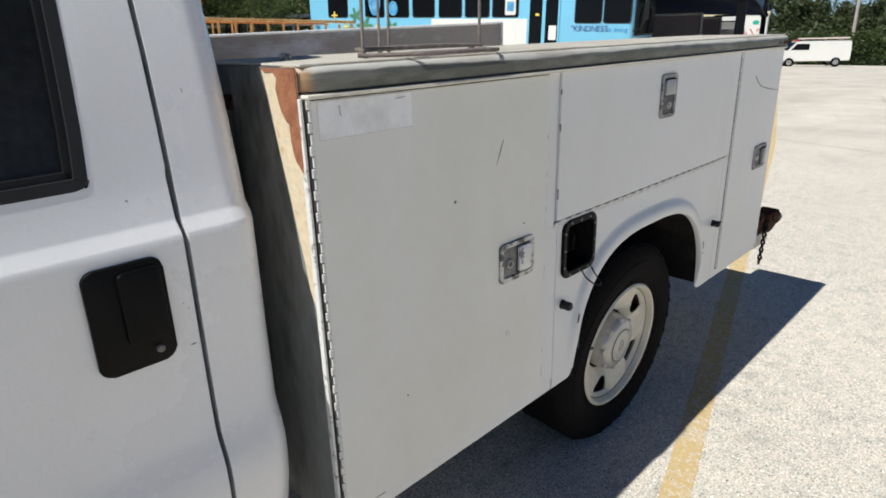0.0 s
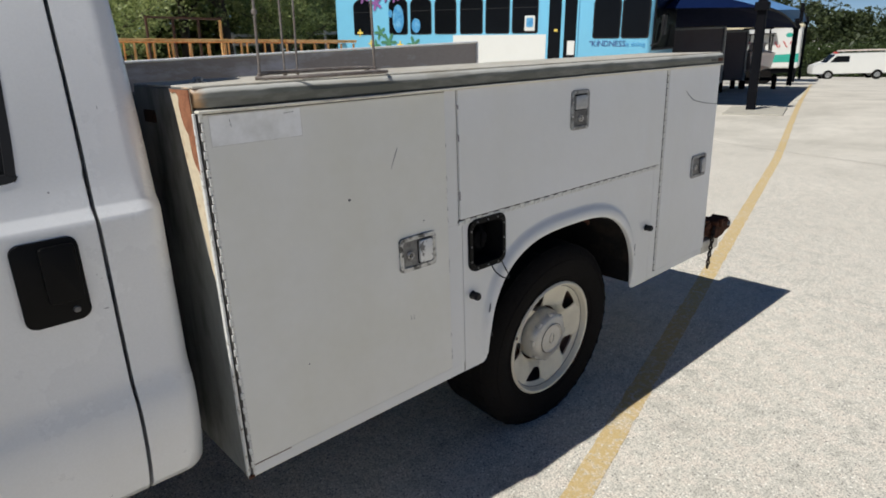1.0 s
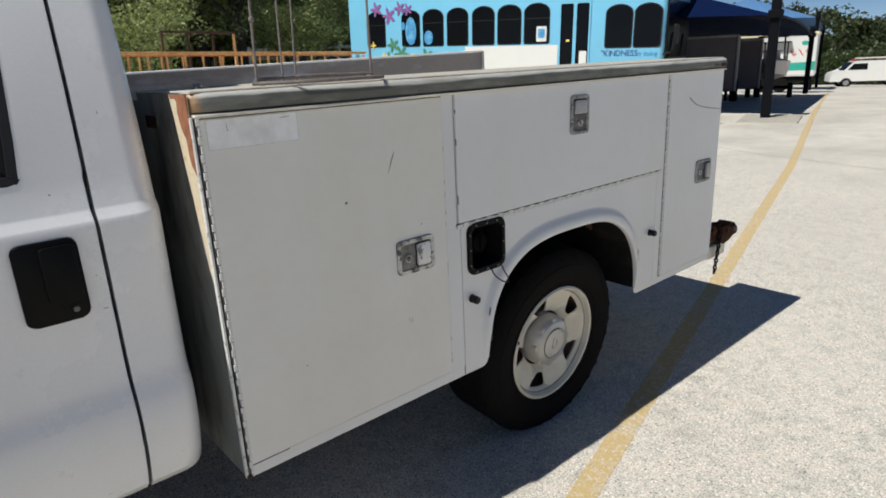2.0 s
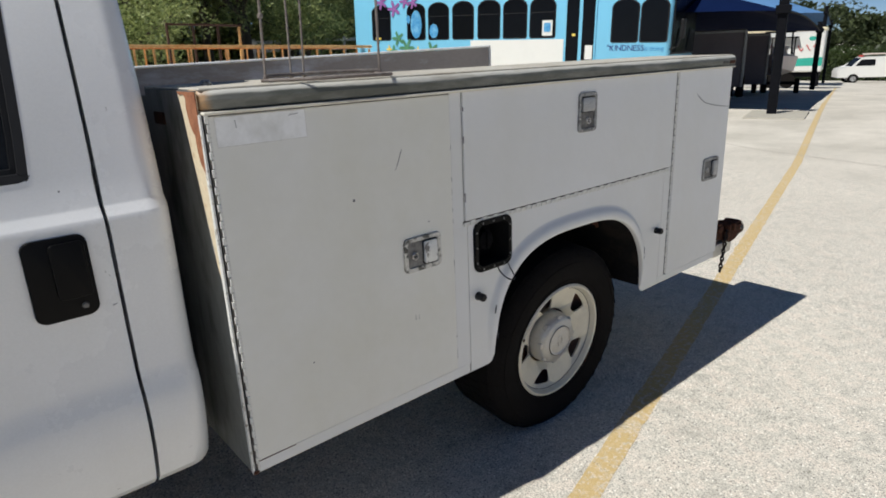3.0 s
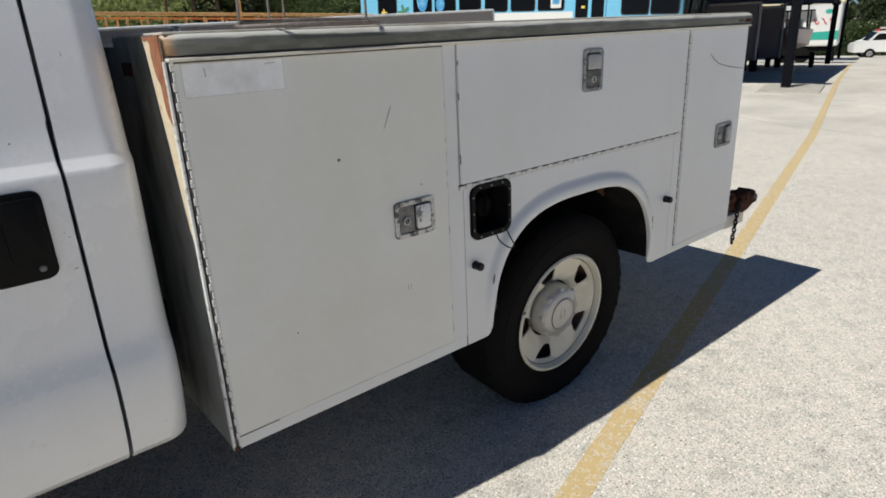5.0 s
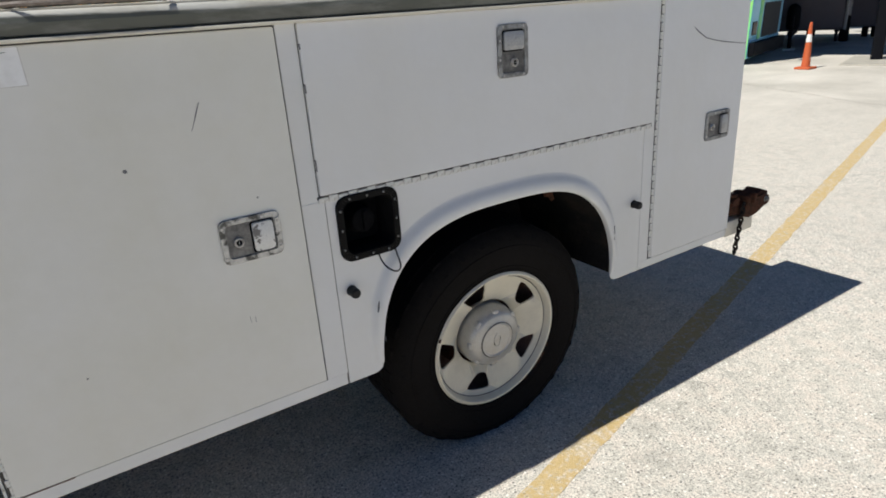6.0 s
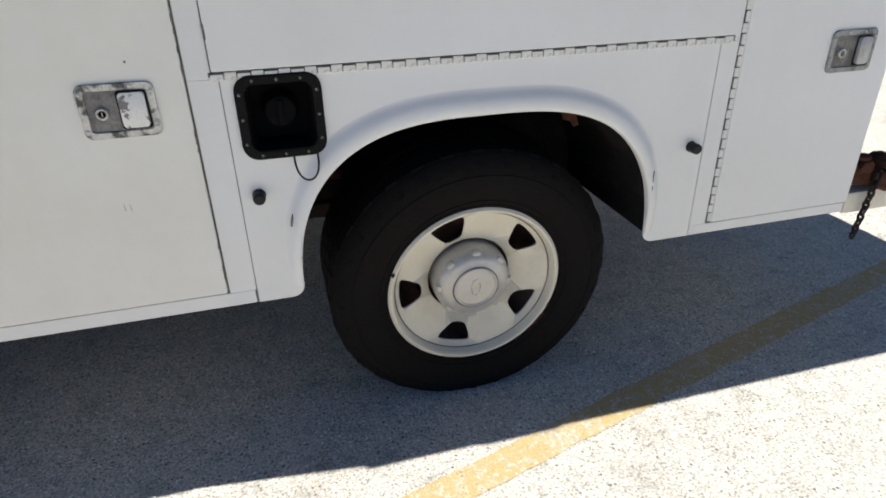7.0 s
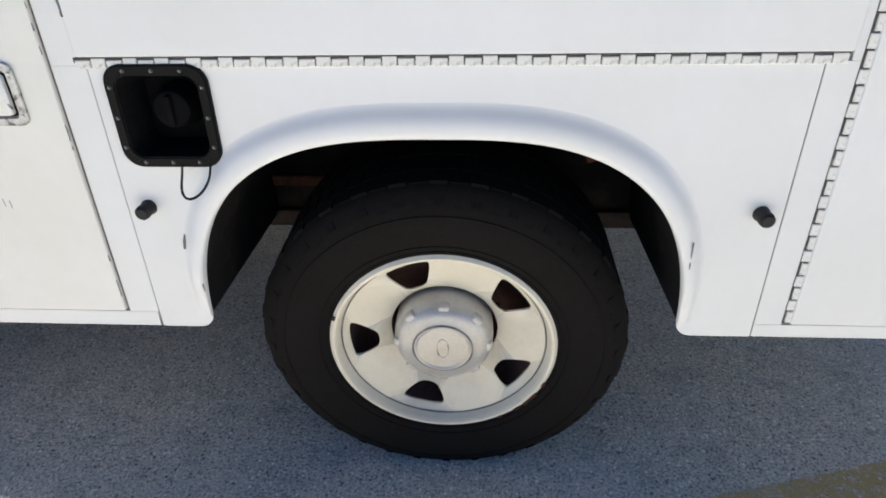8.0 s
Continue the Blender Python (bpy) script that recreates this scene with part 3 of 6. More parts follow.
def latch(door, cx, cz, upright=False, paddle=PADDLE_FLECKED, flange=STEEL, note="worn steel paddle latch with key lock", narrow=0.0):
    """A paddle latch: flanged steel dish, paddle and key lock."""
    w, h = 0.068, 0.0515
    m = Matrix.Translation((cx, -0.009, cz)) @ Matrix.Rotation(radians(-90 if upright else 0), 4, "Y")

    def put(name, b, mat, parent, label="", smooth=False):
        bmesh.ops.transform(b, matrix=m, verts=b.verts)
        return part(name, b, mat, parent, label, smooth)

    b = ring(rounded(-w, w, -h, h, 0.014), rounded(-w + 0.013, w - 0.013, -h + 0.013, h - 0.013, 0.008), -0.006, 0.0)
    bmesh.ops.bevel(b, geom=[e for e in b.edges if all(v.co.y < -0.005 for v in e.verts)], offset=0.0014, segments=1, affect="EDGES")
    plate = put("latch", b, flange, door, note, True)
    # Darker dish and near-black plate stand in for shade in the shallow recess.
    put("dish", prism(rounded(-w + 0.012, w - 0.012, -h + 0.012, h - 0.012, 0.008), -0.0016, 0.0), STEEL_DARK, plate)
    put("paddle_gap_shade", prism(rounded(-0.001 + narrow, w - 0.0155, -h + 0.0155, h - 0.0155, 0.006), -0.0024, -0.0016), RECESS, plate)
    b = prism(rounded(0.003 + narrow, w - 0.0185, -h + 0.0185, h - 0.0185, 0.006), -0.0125 if narrow else -0.0105, -0.0016, bevel=0.0025)
    p = put("paddle", b, paddle, plate, "paint-flecked paddle" if paddle == PADDLE_FLECKED else "bare grey paddle", True)
    if upright:
        for k in range(4):
            x = 0.014 + 0.008 * k
            put("rib", box(x - 0.0012, x + 0.0012, -0.0115, -0.0098, -h + 0.024, h - 0.024, 0.0005, 1), paddle, p)
    b = lathe([(0.0001, -0.006), (0.0048, -0.006), (0.0052, -0.005), (0.0068, -0.005), (0.0080, -0.0085), (0.0100, -0.0085), (0.0115, -0.006), (0.0118, -0.001)], (-0.030, 0, -0.004), 24)
    lock = put("key_lock", b, LOCK, plate, "round key lock", True)
    put("key_plug", lathe([(0.0001, -0.0066), (0.0050, -0.0064), (0.0066, -0.0056)], (-0.030, 0, -0.004), 16), RECESS, lock)
    put("key_slot", box(-0.0309, -0.0291, -0.0078, -0.0062, -0.008, 0.0, 0.0), STEEL, lock)
    for sx, sz in ((-1, 0.034), (1, 0.034), (-1, -0.034), (1, -0.034), (-0.3, 0.045), (0.4, 0.045)):
        at = (sx * (w - 0.0065) if abs(sx) == 1 else sx * w, 0, sz)
        put("rivet", lathe([(0.0001, -0.0085), (0.002, -0.008), (0.0030, -0.0065), (0.0032, -0.0055)], at, 10), LOCK, plate)


latch(door_front, 0.578, 0.925)
latch(door_flip, 1.343, 1.260, True, PADDLE_BARE, STEEL_GREY, "grey steel paddle latch with a ribbed paddle")
latch(door_rear, 2.281, 0.924, False, PADDLE_BARE, STEEL_GREY, "grey steel paddle latch with a raised bare paddle", 0.012)


# fuel filler
def filler():
    o, i = rounded(0.787, 0.958, 0.799, 0.971, 0.032, 6), rounded(0.806, 0.939, 0.818, 0.952, 0.020, 6)
    b = ring(o, i, -0.011, 0.0)
    bmesh.ops.bevel(b, geom=[e for e in b.edges if all(v.co.y < -0.010 for v in e.verts)], offset=0.003, segments=2, affect="EDGES")
    bezel = part("filler_bezel", b, HANDLE, truck, "black rubber fuel filler bezel with screws", True)
    b = bmesh.new()
    front = [b.verts.new((x, -0.009, z)) for x, z in i]
    back = [b.verts.new((0.8725 + (x - 0.8725) * 0.9, 0.070, 0.885 + (z - 0.885) * 0.9)) for x, z in i]
    for k in range(len(i)):
        b.faces.new((front[k], front[(k + 1) % len(i)], back[(k + 1) % len(i)], back[k]))
    b.faces.new(back)
    # Cup and cap take the near-black recess colour, depth shade included.
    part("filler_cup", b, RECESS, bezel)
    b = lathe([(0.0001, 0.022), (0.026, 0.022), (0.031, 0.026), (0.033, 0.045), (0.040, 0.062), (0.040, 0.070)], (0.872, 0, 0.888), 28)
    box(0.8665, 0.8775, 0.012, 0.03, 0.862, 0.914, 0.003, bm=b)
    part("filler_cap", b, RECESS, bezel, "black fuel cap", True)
    s = None
    for sx, sz in ((0.797, 0.935), (0.797, 0.885), (0.797, 0.835), (0.948, 0.935), (0.948, 0.885), (0.948, 0.835), (0.825, 0.961), (0.872, 0.961), (0.918, 0.961), (0.825, 0.809), (0.872, 0.809), (0.918, 0.809)):
        if s is None:
            s = part("screw", lathe([(0.0001, -0.0135), (0.002, -0.0132), (0.0034, -0.0115), (0.0036, -0.0105)], (0, 0, 0), 10), STEEL, bezel)
            s.matrix_basis = Matrix.Translation((sx, 0, sz))
        else:
            again(s, Matrix.Translation((sx, 0, sz)))
    pts = [(0.9105 - 0.0245 * math.cos(math.pi * k / 16), -0.012 - 0.048 * math.sin(math.pi * k / 16), 0.803 - 0.040 * math.sin(math.pi * k / 16) ** 0.6) for k in range(17)]
    part("tether", tube(pts, 0.0022, 6), BLACK, bezel, "black cap tether hanging in a loop", True)


filler()


def bumper_knob(x, z):
    b = lathe([(0.0001, -0.034), (0.009, -0.034), (0.0125, -0.031), (0.0135, -0.024), (0.012, -0.012), (0.0145, -0.004), (0.0145, 0.0)], (x, 0, z), 20)
    part("rubber_stop", b, BLACK, truck, "black rubber door stop", True)


bumper_knob(0.803, 0.721)
bumper_knob(1.861, 0.716)


def mark(points, r, parent, name="scratch"):
    part(name, tube(points, r, 5), SCRATCH, parent)


mark([(0.524, -0.0092, 1.232), (0.517, -0.0092, 1.217), (0.508, -0.0092, 1.196), (0.499, -0.0092, 1.176)], [0.0006, 0.0013, 0.001, 0.0004], door_front)
mark([(2.109, -0.0092, 1.270), (2.14, -0.0092, 1.250), (2.18, -0.0092, 1.229), (2.23, -0.0092, 1.218), (2.29, -0.0092, 1.208), (2.34, -0.0092, 1.202), (2.41, -0.0092, 1.194)], [0.001, 0.002, 0.0016, 0.0014, 0.002, 0.0014, 0.001], door_rear)
mark([(0.866, -0.0235, 0.677), (0.863, -0.0240, 0.663), (0.860, -0.0235, 0.648)], [0.0015, 0.003, 0.0022], truck, "paint_chip")
part("dent", lathe([(0.0001, -0.0102), (0.0034, -0.0100), (0.0046, -0.009)], (0.360, 0, 1.118), 5), SCRATCH, door_front)
part("dent", lathe([(0.0001, -0.0105), (0.0018, -0.0104), (0.0024, -0.009)], (0.607, 0, 1.012), 8), SCRATCH, door_front)
part("dent", lathe([(0.0001, -0.0105), (0.0016, -0.0104), (0.0022, -0.009)], (0.196, 0, 0.71), 8), SCRATCH, door_front)
for x, z in ((0.541, 0.73), (0.552, 0.727)):
    mark([(x, -0.0093, z + 0.008), (x + 0.001, -0.0093, z - 0.008)], 0.0005, door_front)
for x, z, l in ((0.7525, 1.325, 0.012), (0.7525, 1.24, 0.02), (0.7525, 1.07, 0.02), (0.7525, 1.05, 0.008)):
    mark([(x, -0.0085, z), (x + 0.001, -0.0085, z - l)], [0.0024, 0.0018], truck, "paint_chip")
chips = random.Random(41)
for k in range(16):
    z = 0.52 + 0.83 * chips.random()
    l = chips.uniform(0.004, 0.018)
    mark([(0.7005, -0.0078, z), (0.7012 + chips.uniform(-0.0004, 0.0006), -0.0078, z - l)], [0.0009, chips.uniform(0.0006, 0.0015)], door_front, "paint_chip")
TAPE_EDGE = material("grimy_tape_edge", (0.70, 0.68, 0.64), 0.7, vary=0.3, scale=30, other=(0.74, 0.73, 0.70), spread=(0.4, 0.6))
part("tape_edge", box(0.0245, 0.2448, -0.0093, -0.0085, 1.2955, 1.3625), TAPE_EDGE, door_front)
part("tape", box(0.0258, 0.2430, -0.0099, -0.0085, 1.2972, 1.3612), TAPE, door_front, "strip of old whitish tape")
mark([(0.07, -0.0105, 1.352), (0.072, -0.0105, 1.334)], 0.0006, door_front)
mark([(0.20, -0.0105, 1.352), (0.225, -0.0105, 1.354)], 0.0006, door_front)


for x, z, l in ((1.7535, 0.668, 0.03), (1.7545, 0.628, 0.012), (0.8745, 0.57, 0.016)):
    mark([(x, -0.0195, z), (x + 0.0008, -0.0195, z - l)], [0.0016, 0.0011], fender, "paint_chip")


# top rail, its lip and the chalky top
def rail():
    def prof(x, upper=False):
        e = max(0.0, 0.045 - x) / 0.045
        inset = 0.030 * (1 - math.sqrt(max(0, 1 - e * e)))
        w = 0.0006 * noise.noise((x * 9, 0, 3))
        p = [(0.02, 1.3765), (-0.004, 1.3765), (-0.0125, 1.3790), (-0.0155, 1.388), (-0.0165, 1.3985), (0.02, 1.3985)] if not upper else [(0.02, 1.3985), (-0.0165, 1.3985), (-0.0148, 1.4065), (-0.0120, 1.4125), (-0.0080, 1.4165), (0.002, 1.4195), (0.02, 1.4205)]
        return [(y + inset + (w if y < 0 else 0), z) for y, z in p]

    xs = [0, 0.002, 0.005, 0.01, 0.015, 0.02, 0.03, 0.045] + [0.06 * k for k in range(1, 39)] + [2.36, 2.41, 2.422]
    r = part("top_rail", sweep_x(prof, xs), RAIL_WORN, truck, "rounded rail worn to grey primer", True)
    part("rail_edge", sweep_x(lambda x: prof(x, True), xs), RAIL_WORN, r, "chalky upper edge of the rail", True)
    part("top_plate", box(0.004, 2.422, 0.0, 0.365, 1.4185, 1.4235, 0.002), RAIL_TOP, r, "chalky sun-faded rail top")
    part("rail_lip", box(0.002, 2.420, -0.0195, 0.01, 1.3672, 1.3742, 0.0024), RAIL_LIP, r, "cream drip lip under the rail")
    part("drip_gap", box(0.006, 2.416, -0.006, 0.01, 1.3735, 1.3768), HINGE_DARK, r)
    # Dark strip in the door's top gap paints the shadow line under the lip.
    part("door_gap_shade", box(0.012, 0.702, -0.0055, 0.01, 1.3625, 1.3668), HINGE_DARK, r)
    part("inner_lip", box(0.0, 2.422, 0.352, 0.366, 1.30, 1.4245, 0.002), RAIL_TOP, r)
    part("corner_chip", box(2.305, 2.355, -0.0172, -0.010, 1.386, 1.397, 0.003), HINGE_DARK, r)
    part("corner_chip", box(2.364, 2.418, -0.0172, -0.010, 1.384, 1.400, 0.003), RUST_DARK, r)
    b = lathe([(0.0001, 0.014), (0.010, 0.013), (0.013, 0.008), (0.013, 0.004), (0.018, 0.003), (0.018, 0.0)], (0.085, 0.17, 1.4235), 6, axis="z")
    part("bolt", b, STEEL, r, "bolt head on the rail top")


rail()


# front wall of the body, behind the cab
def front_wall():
    w = part("front_wall", box(-0.002, 0.004, 0.012, 0.36, LOW, 1.4185, 0.001), DIRTY_SHADED, truck, "stained front panel of the utility body")
    # Pale strip painted in the outline of the sunlight that passes the cab.
    pts = [(0.003, 1.416), (0.110, 1.416), (0.097, 1.37), (0.085, 1.31), (0.075, 1.262), (0.062, 1.21), (0.046, 1.13), (0.032, 1.07), (0.024, 1.02), (0.003, 0.97)]
    b = bmesh.new()
    prof = [b.verts.new((-0.0035, y, z)) for y, z in pts]
    f = b.faces.new(prof)
    r = bmesh.ops.extrude_face_region(b, geom=[f])
    for v in [g for g in r["geom"] if isinstance(g, bmesh.types.BMVert)]:
        v.co.x = -0.001
    part("sunlit_strip", b, CREAM, w, "yellowish paint along the front edge, coloured as sunlit")
    b = bmesh.new()
    pts = [(0.002, 1.4165), (0.1095, 1.4165), (0.098, 1.409), (0.072, 1.411), (0.060, 1.400), (0.066, 1.383), (0.061, 1.362), (0.055, 1.345), (0.042, 1.328), (0.034, 1.325), (0.033, 1.295), (0.029, 1.275), (0.024, 1.262), (0.002, 1.24)]
    prof = [b.verts.new((-0.0052, y, z)) for y, z in pts]
    f = b.faces.new(prof)
    r = bmesh.ops.extrude_face_region(b, geom=[f])
    for v in [g for g in r["geom"] if isinstance(g, bmesh.types.BMVert)]:
        v.co.x = -0.0030
    part("rust_patch", b, RUST, w, "rust eaten through the paint at the top corner")
    part("rust_patch", box(-0.0040, 0.012, -0.0062, 0.010, LOW - 0.0015, 0.470, 0.002), RUST_DARK, w, "rusted lower corner")
    part("rust_patch", box(-0.0042, -0.0015, 0.23, 0.31, 1.335, 1.365, 0.001), RUST_DARK, w)
    part("rust_run", box(0.014, 0.120, -0.0038, 0.002, 0.4905, 0.4930, 0.0008), RUST_BROWN, w, "brown rust weeping along the door foot")
    part("corner_bar", box(-0.0048, 0.0015, -0.004, 0.0095, LOW, 1.3685, 0.002), HINGE, w)


front_wall()

# bed, far side and rear
# Unseen floor, given a pale colour to bounce light up to the side board.
part("bed_floor", box(0.0, 2.43, 0.362, 1.60, 0.86, 0.90), RAIL_TOP, truck)
part("bed_wall", box(0.004, 2.41, 0.345, 0.362, 0.86, 1.40, 0.002), WHITE, truck)
part("bulkhead", box(0.0, 0.02, 0.36, 1.60, 0.74, 1.40, 0.002), DIRTY_SHADED, truck)
part("tailgate", box(2.40, 2.44, 0.34, 1.62, 0.72, 1.22, 0.006), WHITE, truck)
far = part("far_compartment", box(0.004, 2.43, 1.60, 1.96, LOW, 1.42, 0.006), WHITE, truck)
part("side_board", prism([(0.0, 0.80), (2.41, 0.80), (2.41, 1.5035), (0.0, 1.455)], 1.545, 1.565), BROWN_STEEL, truck, "bare grey-brown steel board along the far side of the bed")
part("board_end", box(2.405, 2.418, 1.535, 1.585, 0.80, 1.511, 0.003), TAPE, truck)
# White bead paints the sunlit line along the board's top edge.
part("board_edge_glint", tube([(0.0, 1.5395, 1.4625), (2.41, 1.5395, 1.511)], 0.0055, 8), TAPE, truck, "top edge of the board, whitened as a sunlit glint", True)
part("board_lip", prism([(0.0, 1.456), (2.41, 1.5045), (2.41, 1.512), (0.0, 1.4635)], 1.540, 1.60), RAIL_TOP, truck)


# rear bumper and hitch with its chain
BUMPER = material("yellowed_bumper_paint", (0.72, 0.67, 0.56), 0.5, vary=0.1, scale=14, other=(0.46, 0.33, 0.20), spread=(0.58, 0.78))
part("bumper", box(2.4175, 2.600, -0.004, 1.95, 0.450, 0.516, 0.008), BUMPER, truck, "cream-white rear step bumper", True)


def hitch():
    def casting(name, b, parent, label="", smooth=False, mat=RUST_DARK):
        """A part of the low, short casting."""
        for v in b.verts:
            if v.co.z > 0.535:
                v.co.z = 0.535 + (v.co.z - 0.535) * 0.68
            if v.co.x > 2.47:
                v.co.x = 2.47 + (v.co.x - 2.47) * 0.73
        return part(name, b, mat, parent, label, smooth)

    b = prism([(2.40, 0.548), (2.47, 0.535), (2.56, 0.535), (2.58, 0.60), (2.47, 0.622), (2.40, 0.634)], -0.005, 0.07, bevel=0.006)
    h = casting("hitch", b, truck, "rusty pintle hitch", True)
    b = prism([(2.425, 0.62), (2.440, 0.648), (2.462, 0.652), (2.475, 0.636), (2.47, 0.60), (2.43, 0.60)], -0.016, 0.05, bevel=0.005)
    casting("mount_plate", b, h)
    b = prism([(2.498, 0.536), (2.55, 0.516), (2.622, 0.522), (2.684, 0.548), (2.712, 0.596), (2.704, 0.640), (2.668, 0.655), (2.634, 0.641), (2.606, 0.636), (2.584, 0.653), (2.545, 0.656), (2.518, 0.641), (2.514, 0.616), (2.532, 0.603), (2.502, 0.588)], -0.030, 0.045, bevel=0.009)
    hook = casting("hook", b, h, "rusted pintle hook with a heavy jaw")
    casting("jaw", prism([(2.548, 0.640), (2.60, 0.628), (2.655, 0.636), (2.690, 0.622), (2.704, 0.590), (2.688, 0.566), (2.640, 0.560), (2.60, 0.585), (2.552, 0.600)], -0.042, -0.028, bevel=0.005), hook)
    casting("latch_lug", lathe([(0.0001, -0.040), (0.014, -0.038), (0.017, -0.030), (0.017, 0.030), (0.0001, 0.034)], (2.560, -0.005, 0.645), 14), hook, smooth=True)
    casting("eye_bolt", lathe([(0.0001, -0.052), (0.012, -0.050), (0.014, -0.044), (0.020, -0.042), (0.020, -0.036), (0.0001, -0.034)], (2.660, 0.0, 0.604), 6), hook, mat=STEEL_DARK)
    casting("pin", lathe([(0.011, 0.0), (0.011, 0.030), (0.019, 0.034), (0.022, 0.042), (0.019, 0.051), (0.010, 0.056), (0.0001, 0.057)], (2.447, 0.006, 0.618), 14, axis="z"), h, "mushroom-headed hitch pin", True)
    for k in range(11):
        c = Vector((2.492 - 0.003 * k, -0.022, 0.572 - 0.0185 * k))
        pts = []
        for i in range(14):
            a = 2 * math.pi * i / 14
            o = Vector((0.0075 * math.cos(a), 0, 0.0130 * math.sin(a)))
            if k % 2:
                o = Vector((0, o.x, o.z))
            pts.append(c + o)
        part("chain_link", tube(pts, 0.0044, 6, closed=True), DARK, h, smooth=True)


hitch()

# ---- wheels ----
def wheel_meshes():
    out = {}
    prof = [(0.224, 0.006), (0.236, -0.004), (0.255, -0.010), (0.285, -0.019), (0.320, -0.023), (0.345, -0.020), (0.362, -0.012), (0.3755, -0.001), (0.3845, 0.012), (0.3862, 0.03), (0.3862, 0.215), (0.376, 0.245), (0.335, 0.268), (0.285, 0.264), (0.236, 0.249), (0.224, 0.239)]
    b = lathe(prof, seg=96)
    out["tyre"] = b
    lugs = bmesh.new()
    n = 64
    for i in range(n):
        t = 2 * math.pi * i / n
        for y0, y1, r0, r1, da in ((-0.006, 0.050, 0.362, 0.3945, 0.0), (0.062, 0.115, 0.380, 0.3945, 0.5), (0.128, 0.18, 0.380, 0.3945, 0.1), (0.192, 0.25, 0.362, 0.3945, 0.6)):
            tmp = bmesh.new()
            box(-0.0160, 0.0160, y0, y1, r0, r1 - (0.002 if i % 2 and y0 < 0 else 0) - 0.0065, 0.0, bm=tmp)
            for v in tmp.verts:
                if v.co.z > 0.385 and (v.co.y < 0.0 or v.co.y > 0.245):
                    v.co.y += 0.020 if v.co.y < 0.1 else -0.020
            bmesh.ops.rotate(tmp, verts=tmp.verts, matrix=Matrix.Rotation(t + da * 2 * math.pi / n, 3, "Y"))
            add_to(lugs, tmp)
        # shoulder blocks running down the outer wall, long and short by turns
        tmp = bmesh.new()
        box(-0.0105, 0.0105, -0.03, 0.0, 0.350 if i % 2 else 0.357, 0.373, 0.0, bm=tmp)
        for v in tmp.verts:
            front = v.co.y < -0.015
            v.co.y = {True: -0.0188, False: -0.010}[front] if v.co.z < 0.365 else {True: -0.0028, False: 0.004}[front]
            if front:
                v.co.x *= 0.8
        bmesh.ops.rotate(tmp, verts=tmp.verts, matrix=Matrix.Rotation(t, 3, "Y"))
        add_to(lugs, tmp)
    out["tread"] = lugs
    # raised rings and a scuff rib on the outer wall
    ribs = bmesh.new()
    for r, y in ((0.2475, -0.0085), (0.262, -0.0128), (0.333, -0.0222)):
        lathe([(r - 0.0022, y + 0.003), (r - 0.0012, y - 0.0012), (r + 0.0012, y - 0.0016), (r + 0.0024, y + 0.002)], seg=96, bm=ribs)
    out["sidewall_rib"] = ribs
    # steel disc with five hand holes
    b = bmesh.new()

    def loop(pts):
        vs = [b.verts.new((x, 0, z)) for x, z in pts]
        for i in range(len(vs)):
            b.edges.new((vs[i], vs[(i + 1) % len(vs)]))

    loop([(0.2150 * math.cos(2 * math.pi * i / 90), 0.2150 * math.sin(2 * math.pi * i / 90)) for i in range(90)])
    loop([(0.1150 * math.cos(2 * math.pi * i / 60), 0.1150 * math.sin(2 * math.pi * i / 60)) for i in range(60)])
    for k in range(5):
        a = radians(39 + 72 * k)
        half = [(0.1385, 0.0), (0.1400, 0.014), (0.1455, 0.0235), (0.160, 0.0325), (0.178, 0.0425), (0.190, 0.0465), (0.1965, 0.043), (0.2000, 0.024), (0.2010, 0.0)]
        hole = half + [(q, -w) for q, w in half[-2:0:-1]]
        loop([(r * math.cos(a) - s * math.sin(a), r * math.sin(a) + s * math.cos(a)) for r, s in hole])
    bmesh.ops.triangle_fill(b, use_beauty=True, use_dissolve=False, edges=b.edges)
    r = bmesh.ops.extrude_face_region(b, geom=list(b.faces))
    for v in [g for g in r["geom"] if isinstance(g, bmesh.types.BMVert)]:
        v.co.y += 0.005
    for v in b.verts:
        q = math.hypot(v.co.x, v.co.z)
        v.co.y += 0.028 - 0.016 * min(1, max(0, (q - 0.198) / 0.017)) ** 1.3 + 0.034 * min(1, max(0, (0.146 - q) / 0.034)) ** 1.5
    out["disc"] = b
    out["flange"] = lathe([(0.2150, 0.030), (0.2156, 0.018), (0.2166, 0.0095), (0.2190, 0.0060), (0.2205, 0.000), (0.2222, -0.0065), (0.2255, -0.0108), (0.2300, -0.0115), (0.2365, -0.006), (0.2365, 0.004), (0.226, 0.016), (0.222, 0.03), (0.222, 0.09), (0.19, 0.13), (0.19, 0.22)], seg=96)
    out["rim_seam"] = lathe([(0.2128, 0.0122), (0.2135, 0.0110), (0.2150, 0.0105), (0.2160, 0.0120)], seg=90)
    out["rim_well"] = lathe([(0.2148, 0.042), (0.2100, 0.080), (0.200, 0.11), (0.170, 0.15), (0.12, 0.16), (0.0001, 0.16)], seg=48)
    b = lathe([(0.1050, 0.060), (0.1058, 0.022), (0.1045, 0.006), (0.100, -0.012), (0.091, -0.023), (0.078, -0.0285), (0.0635, -0.0305), (0.0615, -0.0325), (0.0585, -0.0338), (0.0555, -0.0325), (0.0535, -0.0305), (0.03, -0.0315), (0.0001, -0.032)], seg=72)
    out["hub_cap"] = b
    out["cap_groove"] = lathe([(0.0605, -0.0334), (0.0617, -0.0332), (0.0632, -0.0314), (0.0640, -0.0310)], seg=60)
